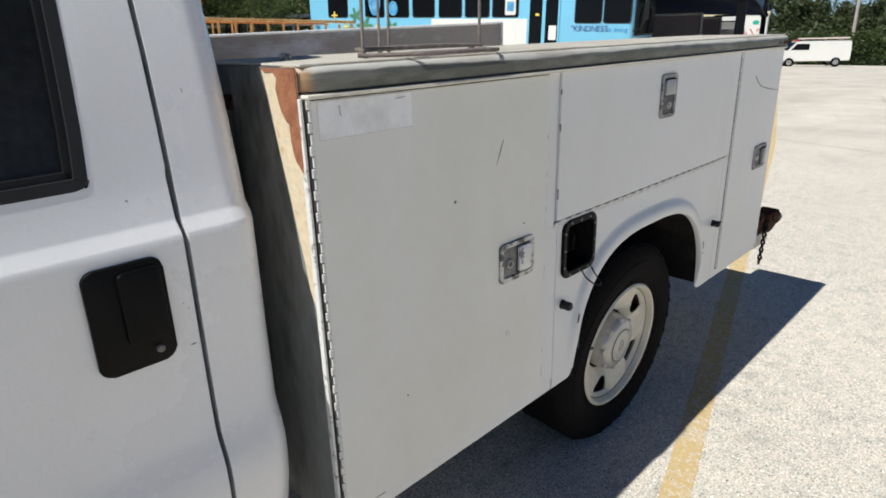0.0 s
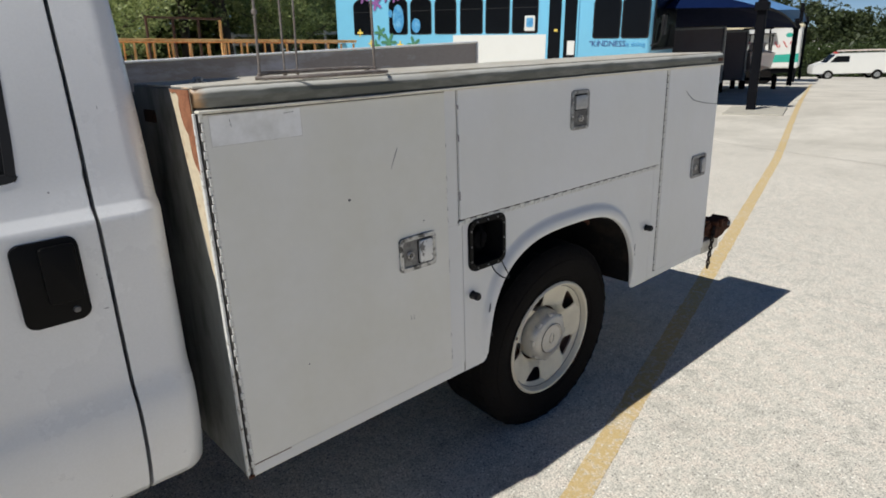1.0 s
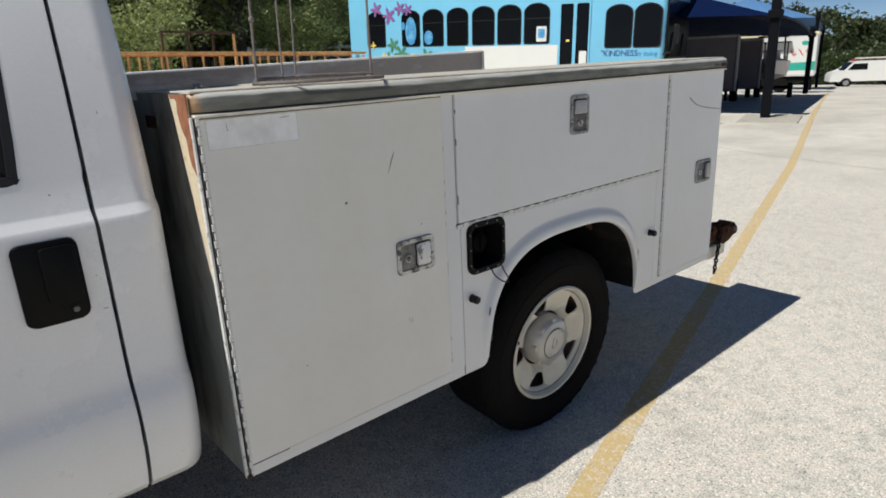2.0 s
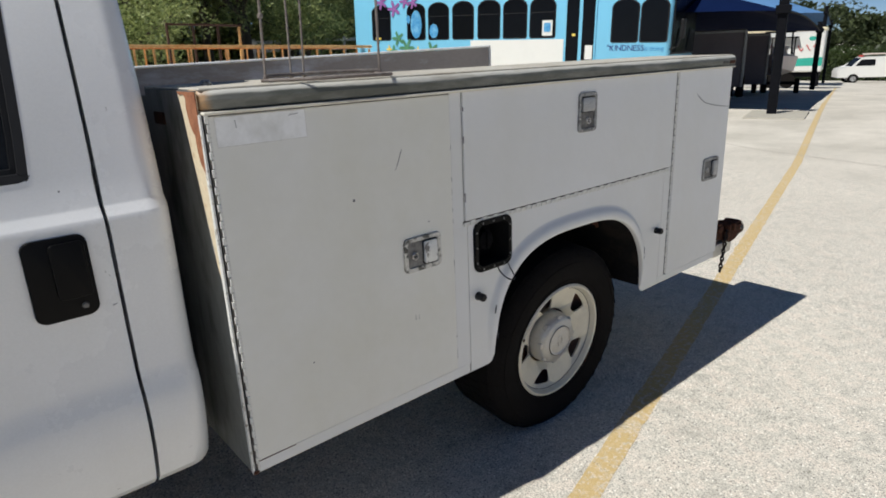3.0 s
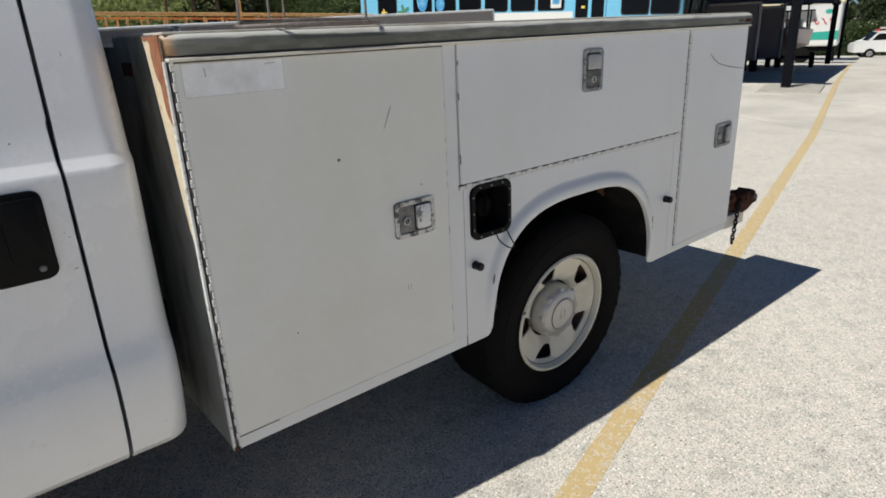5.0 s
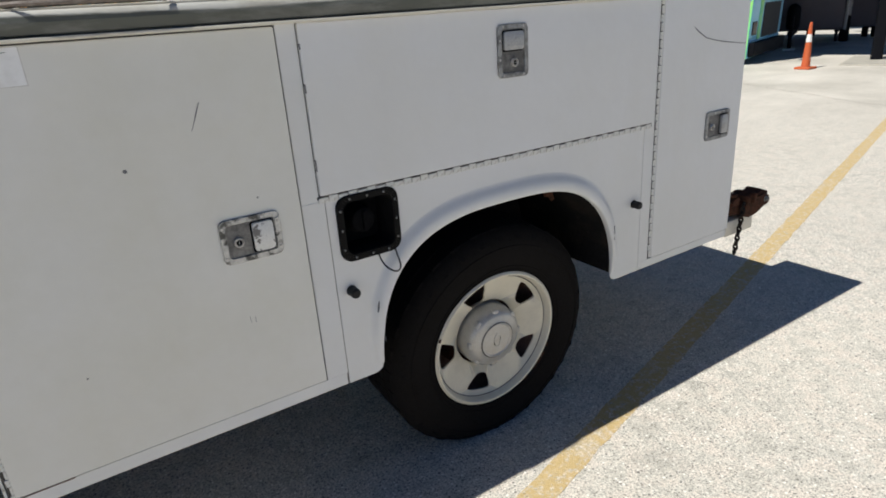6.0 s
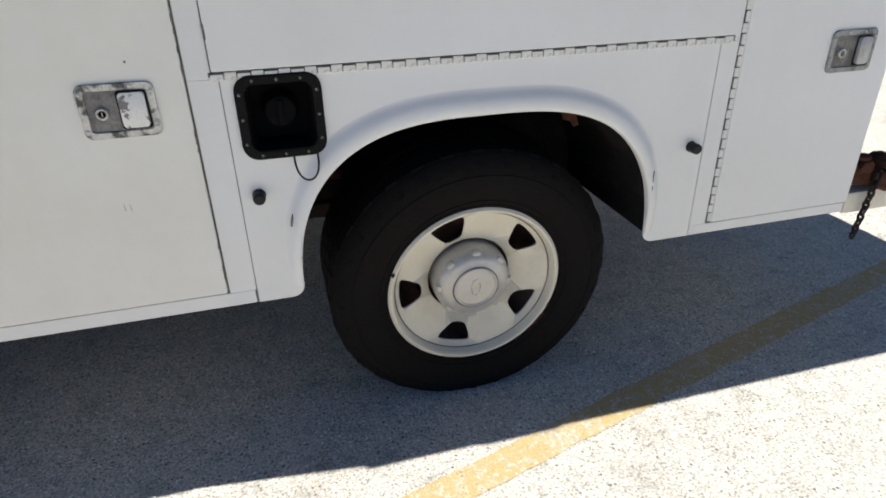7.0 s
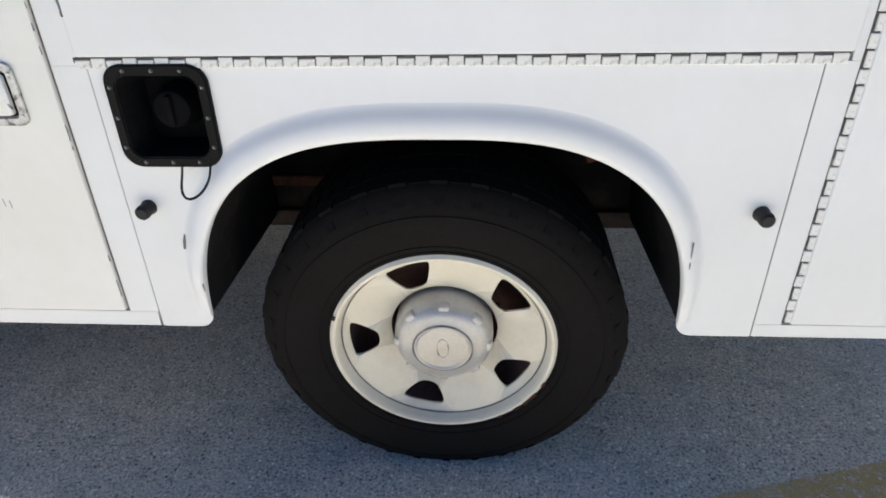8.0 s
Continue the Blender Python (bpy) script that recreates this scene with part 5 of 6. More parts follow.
# ---- shuttle bus ----
def bus():
    b = thing("shuttle_bus", pose(12.905, 2.733, -0.115, 0, -1.75, 107), "cyan and white shuttle bus painted with flowers and sea life", "bus")
    shell = box(3.28, 11.75, -2.4, 0.0, 0.42, 3.0, 0.10, 3)
    part("body", shell, CYAN, b, smooth=True, sharp=50)
    plate([(5.62, 0.5), (8.05, 0.5), (8.05, 1.64), (5.62, 1.64)], 0.0, BUS_WHITE, "white_panel", b, "plain white side panel")
    for x0, x1 in ((3.285, 3.74), (4.60, 9.16), (10.04, 11.75)):
        part("skirt", box(x0, x1, -2.36, -0.004, 0.12, 0.46, 0.02), CYAN, b)
    plate([(3.29, 0.13), (3.70, 0.13), (3.72, 0.40), (3.80, 0.62), (3.6, 0.92), (3.29, 1.20)], 0.0, LIME, "lime_panel", b, "lime green lower corner")
    plate([(8.05, 0.5), (11.70, 0.5), (11.70, 1.2), (10.0, 1.32), (8.05, 1.2)], 0.0, BUS_WHITE, "white_panel", b)
    for x0, x1 in ((5.85, 6.45), (6.56, 7.14), (7.26, 7.83), (7.98, 8.55), (8.69, 9.27), (9.40, 9.93), (10.50, 11.08)):
        f = plate(dome(x0 - 0.025, x1 + 0.025, 1.665, 2.56), 0.001, SEAL, "window", b, "dark tinted window with an arched top")
        part("pane", prism(dome(x0, x1, 1.69, 2.535), 0.006, 0.010), TINT, f)
        part("rail", box(x0 + 0.01, x1 - 0.01, 0.009, 0.013, 2.22, 2.235), SEAL, f)
    for x0, x1 in ((3.36, 3.90), (3.97, 4.52)):
        f = plate(dome(x0 - 0.025, x1 + 0.025, 1.545, 2.44), 0.001, SEAL, "window", b, "dark tinted window with an arched top")
        part("pane", prism(dome(x0, x1, 1.57, 2.415), 0.006, 0.010), TINT, f)
    f = part("windshield", box(3.255, 3.28, -2.28, -0.10, 1.30, 2.52, 0.01), SEAL, b, "wide dark windshield")
    for y0, y1 in ((-2.24, -1.21), (-1.17, -0.14)):
        part("pane", box(3.248, 3.256, y0, y1, 1.34, 2.48), TINT, f)
        part("wiper", tube([(3.24, y1 - 0.2, 1.34), (3.235, y1 - 0.45, 1.85)], 0.012, 6), BLACK, f)
    d = plate(rounded(4.87, 5.60, 0.55, 2.6, 0.03, 2), 0.001, CYAN, "door", b, "folding passenger door with two dark panes", 0.02)
    for x0, x1 in ((4.91, 5.19), (5.27, 5.56)):
        part("pane", prism(rounded(x0, x1, 0.75, 2.5, 0.03, 2), 0.02, 0.026), TINT, d)
    part("notice", box(5.34, 5.42, 0.026, 0.03, 1.70, 1.75), YELLOW_PRINT, d)
    part("notice", box(4.93, 5.10, 0.026, 0.03, 1.2, 1.50), BUS_WHITE, d)
    plate(rounded(5.90, 6.15, 1.72, 2.05, 0.02, 2), 0.0105, BUS_WHITE, "sticker", b, "white and blue window sticker")
    plate(rounded(5.94, 6.11, 1.80, 2.0, 0.03, 2), 0.0170, BLUE_PRINT, "sticker", b)
    # painted flowers and sea life, as plain shapes
    def petals(cx, cz, r, n, mat, name):
        pts = []
        for i in range(n * 6):
            a = 2 * math.pi * i / (n * 6)
            q = r * (0.62 + 0.38 * math.cos(n * a))
            pts.append((cx + q * math.cos(a), cz + q * math.sin(a)))
        plate(pts, 0.0112, mat, name, b)
    for cx, cz, r in ((10.35, 2.45, 0.22), (10.0, 2.62, 0.18), (10.75, 2.62, 0.20), (9.75, 2.58, 0.16)):
        petals(cx, cz, r, 5, PURPLE, "painted_flower")
    for cx, cz, r, n in ((9.98, 1.48, 0.26, 6), (10.25, 1.72, 0.20, 5), (9.2, 1.42, 0.22, 5), (10.4, 1.40, 0.16, 4)):
        petals(cx, cz, r, n, GREEN_PRINT, "painted_leaf")
    for cx, cz, rx, rz in ((9.66, 2.05, 0.17, 0.34), (9.12, 1.88, 0.13, 0.17), (9.9, 2.18, 0.06, 0.10)):
        plate([(cx + rx * math.cos(a / 10 * math.pi), cz + rz * math.sin(a / 10 * math.pi)) for a in range(20)], 0.0115, BLUE_PRINT, "painted_fish", b)
    for cx, cz in ((10.55, 1.45), (9.62, 1.42), (10.9, 1.72)):
        petals(cx, cz, 0.10, 4, YELLOW_PRINT, "painted_flower")
    # lettering
    for words, size, start, mat in (('"KINDNESS', 0.165, 4.60, NAVY_INK), ("is doing", 0.13, 3.80, BLUE_PRINT)):
        along = start
        for ch in words:
            if ch == " ":
                along -= size * 0.32
                continue
            c = bpy.data.curves.new("letter", "FONT")
            c.body, c.size, c.extrude = ch, size, 0.002
            tmp = bpy.data.objects.new("letter", c)
            mesh = bpy.data.meshes.new_from_object(tmp)
            bpy.data.objects.remove(tmp)
            xs = [v.co.x for v in mesh.vertices]
            for v in mesh.vertices:
                v.co.x -= min(xs)
            t = link("letter", mesh, mat, b)
            t.matrix_basis = Matrix.Translation((along, 0.006, 1.385)) @ Matrix(((-1, 0, 0, 0), (0, 0, 1, 0), (0, 1, 0, 0), (0, 0, 0, 1)))
            along -= max(xs) - min(xs) + size * 0.10
    for x in (4.17, 9.6):
        plate([(x + 0.44 * math.cos(math.pi * i / 14), 0.30 + 0.44 * math.sin(math.pi * i / 14)) for i in range(15)], 0.002, SEAL, "wheel_arch", b)
        for y in (-0.02, -2.1):
            w = part("wheel", lathe([(0.20, 0.03), (0.27, 0.035), (0.325, 0.01), (0.335, -0.03), (0.335, -0.22), (0.27, -0.26), (0.0001, -0.26)], (x, y + 0.02, 0.30), 36), RUBBER, b, smooth=True)
            part("wheel_cover", lathe([(0.215, 0.03), (0.205, 0.045), (0.17, 0.03), (0.15, 0.005), (0.09, 0.01), (0.075, 0.05), (0.05, 0.065), (0.0001, 0.068)], (x, y + 0.02, 0.30), 32), CHROME, w, "bright wheel cover", True)
    part("bumper", box(3.17, 3.30, -2.35, -0.05, 0.16, 0.42, 0.03), POST, b)
    # Added dark panel that stands in for shade on the bus's front.
    part("grille", box(3.262, 3.284, -2.05, -0.82, 0.48, 1.12, 0.01), SEAL, b, "dark grille panel added to darken the shaded front")
    part("lime_stripe", box(3.266, 3.284, -0.70, -0.52, 0.46, 1.22, 0.006), LIME, b)
    part("headlight", box(3.262, 3.284, -0.42, -0.12, 0.55, 0.80, 0.01), TINT, b)
    part("mirror", box(3.02, 3.09, -0.16, 0.05, 1.62, 2.0, 0.02), BLACK, b)
    part("mirror_arm", tube([(3.29, -0.05, 1.40), (3.14, -0.04, 1.45), (3.06, -0.05, 1.64)], 0.015, 8), BLACK, b)
    return b


bus()


# ---- orange trailer beyond the truck ----
def trailer():
    t = thing("utility_trailer", pose(2.88, 3.58, 0.0, 0, 1.3, 0), "orange steel utility trailer with stake sides", "trailer")
    L, W = 4.6, 1.7
    part("deck", box(-L, 0, 0, W, 0.58, 0.66, 0.008), ORANGE, t)
    for y in (0.0, W):
        part("rail", box(-L, 0 if y == 0 else 0.95, y - 0.02, y + 0.025, 1.554 if y == 0 else 1.598, 1.576 if y == 0 else 1.614, 0.004), ORANGE if y == 0 else ORANGE_RAIL, t)
        part("rail", box(-L, 0, y - 0.015, y + 0.015, 1.02, 1.05, 0.004), ORANGE, t)
        post = None
        n = 35 if y == 0 else 23
        for i in range(n):
            x = -L + (L - 0.03) * i / (n - 1)
            if post is None:
                post = part("stake", box(0, 0.014, -0.010, 0.010, 0.66, 1.545 if y == 0 else 1.595, 0.003), ORANGE, t)
                post.matrix_basis = Matrix.Translation((x, y, 0))
            else:
                again(post, Matrix.Translation((x, y, 0)))
    g = part("ramp_gate", box(-0.95, -0.08, W + 0.9, W + 0.94, 1.880, 1.902, 0.004), GATE, t, "tall ramp gate frame, browned for shade")
    # Shade browns the bars' colour; the right one stays sunlit orange.
    for x in (-0.95, -0.66, -0.37, -0.11):
        part("bar", box(x, x + 0.02, W + 0.9, W + 0.94, 0.70, 1.88, 0.003), GATE if x != -0.11 else ORANGE, g)
    part("bar", box(-0.95, -0.08, W + 0.9, W + 0.94, 0.68, 0.72, 0.003), ORANGE, g)
    part("side_beam", box(-0.95, -0.08, W - 0.02, W + 0.94, 0.60, 0.66, 0.003), ORANGE, g)
    for x in (-2.7, -1.9):
        for y in (-0.12, W + 0.0):
            part("wheel", lathe([(0.0001, -0.02), (0.17, -0.02), (0.19, -0.03), (0.30, -0.03), (0.33, 0.0), (0.33, 0.14), (0.30, 0.17), (0.0001, 0.17)], (x, y - 0.12, 0.275), 28), RUBBER, t, smooth=True)
    part("axle_beam", box(-2.75, -1.85, -0.1, W + 0.1, 0.30, 0.58, 0.02), DARK, t)
    return t


trailer()


# ---- shade canopy and what stands under it ----
def canopy(name, m, length, width, eave, rise, label, posts, cloth):
    c = thing(name, m, label, "canopy")
    b = bmesh.new()
    n, k = 16, 10
    grid = []
    for i in range(n + 1):
        row = []
        for j in range(k + 1):
            u, v = i / n, j / k
            hip = min(min(u, 1 - u) * length, min(v, 1 - v) * width) / (0.5 * width)
            sag = 0.25 * (4 * u * (1 - u)) * (1 if v in (0, 1) else 0.3) + 0.25 * (4 * v * (1 - v)) * (1 if u in (0, 1) else 0.3)
            row.append(b.verts.new((u * length, v * width, eave + rise * hip + sag * 0.6)))
        grid.append(row)
    for i in range(n):
        for j in range(k):
            b.faces.new((grid[i][j], grid[i + 1][j], grid[i + 1][j + 1], grid[i][j + 1]))
    part("fabric", b, cloth, c, "blue fabric of the shade canopy", True)
    for x, y, s in posts:
        p = part("post", box(x - s, x + s, y - s, y + s, -0.35, eave + 0.30, 0.02), POST, c, "black square steel post")
        part("post_cap", lathe([(0.0001, 0.06), (s * 1.2, 0.05), (s * 1.3, 0.0), (0.0001, -0.02)], (x, y, eave + 0.32), 12, axis="z"), POST, p)
        part("bracket", box(x - s * 1.7, x + s * 1.7, y - s * 1.5, y + s * 1.5, eave - 0.06, eave + 0.10, 0.01), POST, p)
    for y in (0.0, width):
        part("edge_cable", tube([(i * length / 8, y, eave + 0.15 * (4 * (i / 8) * (1 - i / 8))) for i in range(9)], 0.03, 6), POST, c)
    return c


canopy("shade_canopy", pose(13.37, 4.20, 0.0, 0, 0.84, 17), 17.0, 10.5, 2.05, 1.7, "navy blue shade canopy on black steel posts", ((0, 0, 0.09), (8.5, 8.0, 0.09), (17, 0, 0.10), (17, 8, 0.10)), NAVY)
canopy("shade_canopy", pose(42.06, 13.31, -1.25, 0, 2.4, 17), 12.0, 9.0, 4.20, 1.8, "blue shade canopy beyond the first one, coloured paler as sunlit", ((0, 0, 0.10), (12, 0, 0.10), (0, 9, 0.10), (12, 9, 0.10)), SUNLIT_CLOTH)
b = box(-0.75, 0.85, -0.55, 0.55, -0.03, 0.022, 0.008)
slab = tagged(part("footing_slab", b, CONCRETE), "pale concrete footing at the foot of a post", "slab", kind="structure")
slab.matrix_basis = pose(13.25, 4.05, 0.0, 0, 0, 17)


def cargo_trailer(x, y, z, turn, length, width, height, mat, label):
    t = thing("cargo_trailer", pose(x, y, z, 0, 0, turn), label, "trailer")
    part("box", box(0, length, 0, width, 0.42, height, 0.06, 2), mat, t)
    for xx in (0.0, length):
        for yy in (0.0, width):
            part("corner_trim", box(xx - 0.03, xx + 0.03, yy - 0.03, yy + 0.03, 0.42, height - 0.05, 0.01), STEEL_GREY, t)
    part("roof_trim", box(-0.02, length + 0.02, -0.02, width + 0.02, height - 0.08, height - 0.02, 0.01), STEEL_GREY, t)
    for yy in (-0.05, width - 0.15):
        part("wheel", lathe([(0.0001, 0), (0.17, 0), (0.19, -0.02), (0.30, -0.02), (0.33, 0.02), (0.33, 0.16), (0.30, 0.2), (0.0001, 0.2)], (length * 0.55, yy, 0.33), 24), RUBBER, t, smooth=True)
    part("tongue", box(-1.1, 0.1, width / 2 - 0.06, width / 2 + 0.06, 0.38, 0.48, 0.01), POST, t)
    part("jack", tube([(-0.9, width / 2, 0.02), (-0.9, width / 2, 0.8)], 0.045, 10), POST, t)
    part("gas_bottle", lathe([(0.0001, 0.62), (0.05, 0.61), (0.13, 0.54), (0.15, 0.46), (0.15, 0.10), (0.12, 0.04), (0.0001, 0.03)], (-0.45, width / 2 + 0.02, 0.46), 20, axis="z"), POST, t, "dark gas bottle on the tongue", True)
    part("block", box(-1.03, -0.77, width / 2 - 0.12, width / 2 + 0.12, 0.0, 0.09, 0.01), BUS_WHITE, t, "pale block under the jack")
    return t


cargo_trailer(16.83, 6.46, ground_z(17, 6.5), 24, 3.6, 2.1, 1.90, GREY_TRAILER, "dark grey enclosed cargo trailer under the canopy")
cargo_trailer(21.68, 7.86, ground_z(22, 8), 22.5, 3.4, 1.9, 2.05, GREY_TRAILER, "charcoal enclosed trailer with pale trim under the canopy")


def boat():
    x, y = 27.4, 9.8
    t = thing("boat_trailer", pose(x, y, ground_z(x, y), 0, 0, 201), "beige covered boat on a dark trailer", "boat")
    b = bmesh.new()
    rows = []
    for i in range(9):
        u = i / 8
        w = 0.68 * (1 - max(0, u - 0.45) ** 2 * 2.6)
        lo = 0.72 + 0.55 * max(0, u - 0.5) ** 1.5
        hi = 1.38 + 0.14 * u
        rows.append([b.verts.new((u * 4.2, s * w, z)) for s, z in ((-1, hi), (-0.85, lo + 0.2), (0, lo), (0.85, lo + 0.2), (1, hi), (0.5, hi + 0.1), (-0.5, hi + 0.1))])
    for i in range(8):
        for k in range(7):
            b.faces.new((rows[i][k], rows[i + 1][k], rows[i + 1][(k + 1) % 7], rows[i][(k + 1) % 7]))
    b.faces.new(rows[0])
    b.faces.new(rows[-1][::-1])
    part("hull", b, BEIGE, t, "beige hull", True, 30)
    part("trailer_frame", box(0.2, 5.0, -0.06, 0.06, 0.42, 0.52, 0.01), POST, t)
    part("cross_beam", box(1.2, 1.35, -0.75, 0.75, 0.38, 0.50, 0.01), POST, t)
    for s in (-1, 1):
        part("wheel", lathe([(0.0001, -0.09), (0.28, -0.09), (0.31, -0.05), (0.31, 0.05), (0.28, 0.09), (0.0001, 0.09)], (1.27, s * 0.75, 0.31), 24), RUBBER, t, smooth=True)
    for x0, x1 in ((0.9, 1.0), (2.2, 2.1)):
        for s in (-0.45, 0.45):
            part("top_leg", tube([(x0, s, 1.2), (x1, s * 0.9, 2.35)], 0.03, 6), POST, t)
    part("top_rail", tube([(0.7, -0.5, 2.36), (2.4, -0.5, 2.36), (2.4, 0.5, 2.36), (0.7, 0.5, 2.36)], 0.03, 6, closed=True), POST, t, "dark tubular top frame")
    part("console", box(1.35, 1.75, -0.3, 0.3, 1.2, 1.85, 0.05), BEIGE, t)
    part("bow_rail", tube([(2.6, -0.5, 1.5), (3.2, -0.45, 1.82), (4.0, 0.0, 1.85), (3.2, 0.45, 1.82), (2.6, 0.5, 1.5)], 0.018, 6), STEEL, t)
    part("winch_post", box(4.5, 4.6, -0.05, 0.05, 0.5, 1.2, 0.01), POST, t)


boat()


def food_truck():
    x, y = 34.5, 12.25
    t = thing("food_truck", pose(x, y, ground_z(x, y), 0, 0, 107), "white food trailer with a teal band and red lettering shapes", "trailer")
    part("body", box(-1.6, 2.3, -2.2, 0.0, 0.80, 2.90, 0.08, 2), BUS_WHITE, t)
    part("roof_cap", box(-1.63, 2.33, -2.23, 0.03, 2.78, 2.94, 0.03), CREAM_SHEET, t, "cream roof edge")
    plate([(-1.58, 1.10), (2.28, 1.10), (2.28, 1.50), (1.2, 1.64), (0.2, 1.44), (-1.58, 1.52)], 0.0, TEAL, "teal_band", t)
    for k in range(6):
        x0 = -1.25 + 0.34 * k + (0.35 if k > 2 else 0.0)
        pts = [(x0 + 0.10 * math.cos(a * 0.9) * (1 + 0.2 * math.sin(3 * a)), 0.012, 1.98 + 0.13 * math.sin(a * 1.3 + k)) for a in [0.35 * i for i in range(10)]]
        part("sign_shape", tube(pts, 0.026, 6), RED, t)
    plate([(-1.05 + 0.16 * math.cos(i * 0.4), 2.42 + 0.11 * math.sin(i * 0.4)) for i in range(15)], 0.0, TEAL, "sign_shape", t)
    for x0 in (-0.3, 0.75):
        part("hatch_frame", box(x0 - 0.03, x0 + 0.03, 0.0, 0.02, 1.0, 2.5), POST, t)
    part("awning_bar", box(-0.45, 0.95, 0.0, 0.35, 2.48, 2.54, 0.01), POST, t)
    part("chassis", box(-1.5, 2.2, -2.0, -0.15, 0.55, 0.80, 0.02), POST, t)
    for x0 in (-0.1, 0.75):
        part("wheel", lathe([(0.0001, 0.03), (0.2, 0.03), (0.37, 0.02), (0.38, -0.2), (0.0001, -0.22)], (x0, -0.05, 0.38), 28), RUBBER, t, smooth=True)


food_truck()


def van():
    mid, turn = Vector((60.1, 15.3, 0)), 121
    v = thing("cargo_van", pose(mid.x, mid.y, ground_z(mid.x, mid.y), 0, 0, turn), "white cargo van with a ladder rack parked by the hedge", "van")
    side = [(-2.75, 0.5), (-2.8, 0.9), (-2.75, 1.95), (-2.6, 2.05), (1.1, 2.05), (1.35, 1.98), (1.95, 1.35), (2.75, 1.18), (2.88, 0.95), (2.85, 0.48)]
    part("body", prism(side, -0.98, 0.98, bevel=0.07), BUS_WHITE, v, smooth=True, sharp=45)
    for s in (-1, 1):
        part("side_window", prism([(0.35, 1.38), (1.72, 1.38), (1.32, 1.86), (0.35, 1.86)], s * 0.985 - 0.004, s * 0.985 + 0.004), TINT, v)
        for x in (-1.75, 1.75):
            part("wheel", lathe([(0.0001, -0.05), (0.2, -0.06), (0.24, -0.1), (0.36, -0.1), (0.38, -0.05), (0.38, 0.1), (0.0001, 0.12)], (x, s * 0.92, 0.38), 28), RUBBER, v, smooth=True)
            part("wheel_cover", lathe([(0.0001, -0.125), (0.12, -0.12), (0.21, -0.105), (0.21, 0.13), (0.0001, 0.135)], (x, s * 0.92, 0.38), 24), STEEL, v, smooth=True)
    part("windshield", prism([(1.36, 1.96), (1.38, 1.98), (1.97, 1.36), (1.95, 1.34)], -0.85, 0.85), TINT, v)
    for x in (-2.4, -0.8, 0.8):
        part("rack_bar", box(x, x + 0.05, -0.85, 0.85, 2.16, 2.22, 0.01), STEEL, v)
        for s in (-0.8, 0.8):
            part("rack_leg", box(x, x + 0.05, s - 0.03, s + 0.03, 2.03, 2.18, 0.005), STEEL, v)
    part("ladder", box(-2.6, 1.2, 0.45, 0.85, 2.22, 2.32, 0.01), BEIGE, v, "pale ladder on the roof rack")
    part("beacon", box(1.0, 1.25, -0.4, 0.4, 2.05, 2.16, 0.03), RED, v)


van()


def utility_pole():
    x, y = 80.0, 16.7
    p = thing("utility_pole", Matrix.Translation((x, y, ground_z(x, y))), "weathered wooden utility pole behind the hedge", "pole")
    part("shaft", tube([(0, 0, -0.2), (0.02, 0.02, 5.0), (0.03, 0.05, 11.0)], [0.19, 0.17, 0.13], 12), CONCRETE, p, smooth=True)
    part("crossarm", box(-0.06, 0.06, -1.1, 1.1, 10.1, 10.25, 0.01), BARK, p)


utility_pole()


def cone():
    x, y = 11.72, 4.60
    c = thing("traffic_cone", Matrix.Translation((x, y, ground_z(x, y))), "orange traffic cone with a pale reflective collar", "cone")
    part("cone_body", lathe([(0.076, 0.035), (0.070, 0.06), (0.058, 0.28), (0.042, 0.50), (0.028, 0.70), (0.023, 0.765), (0.018, 0.775), (0.0001, 0.776)], (0, 0, 0), 24, axis="z"), CONE, c, smooth=True)
    part("collar", lathe([(0.0475, 0.45), (0.0490, 0.45), (0.0385, 0.58), (0.0370, 0.58)], (0, 0, 0), 24, axis="z"), BUS_WHITE, c, "scuffed white reflective collar", True)
    part("base", box(-0.135, 0.135, -0.135, 0.135, 0.0, 0.038, 0.012), CONE, c)


cone()


# ---- trees and hedge ----
def leaves(b, centre, radius, count, size, r, flat=0.8):
    for _ in range(count):
        d = Vector((r.gauss(0, 1), r.gauss(0, 1), r.gauss(0, 1))).normalized()
        p = centre + Vector((d.x, d.y, d.z * flat)) * radius * (0.45 + 0.6 * r.random() ** 0.6)
        s = size * (0.6 + 0.8 * r.random())
        u = Vector((r.gauss(0, 1), r.gauss(0, 1), r.gauss(0, 0.6))).normalized()
        w = u.orthogonal().normalized()
        w = (w * math.cos(r.random() * 6) + u.cross(w) * math.sin(r.random() * 6))
        vs = [b.verts.new(p + q) for q in (-u * s, w * s * 0.45 - u * s * 0.2, u * s, -w * s * 0.45 + u * s * 0.1)]
        b.faces.new(vs)


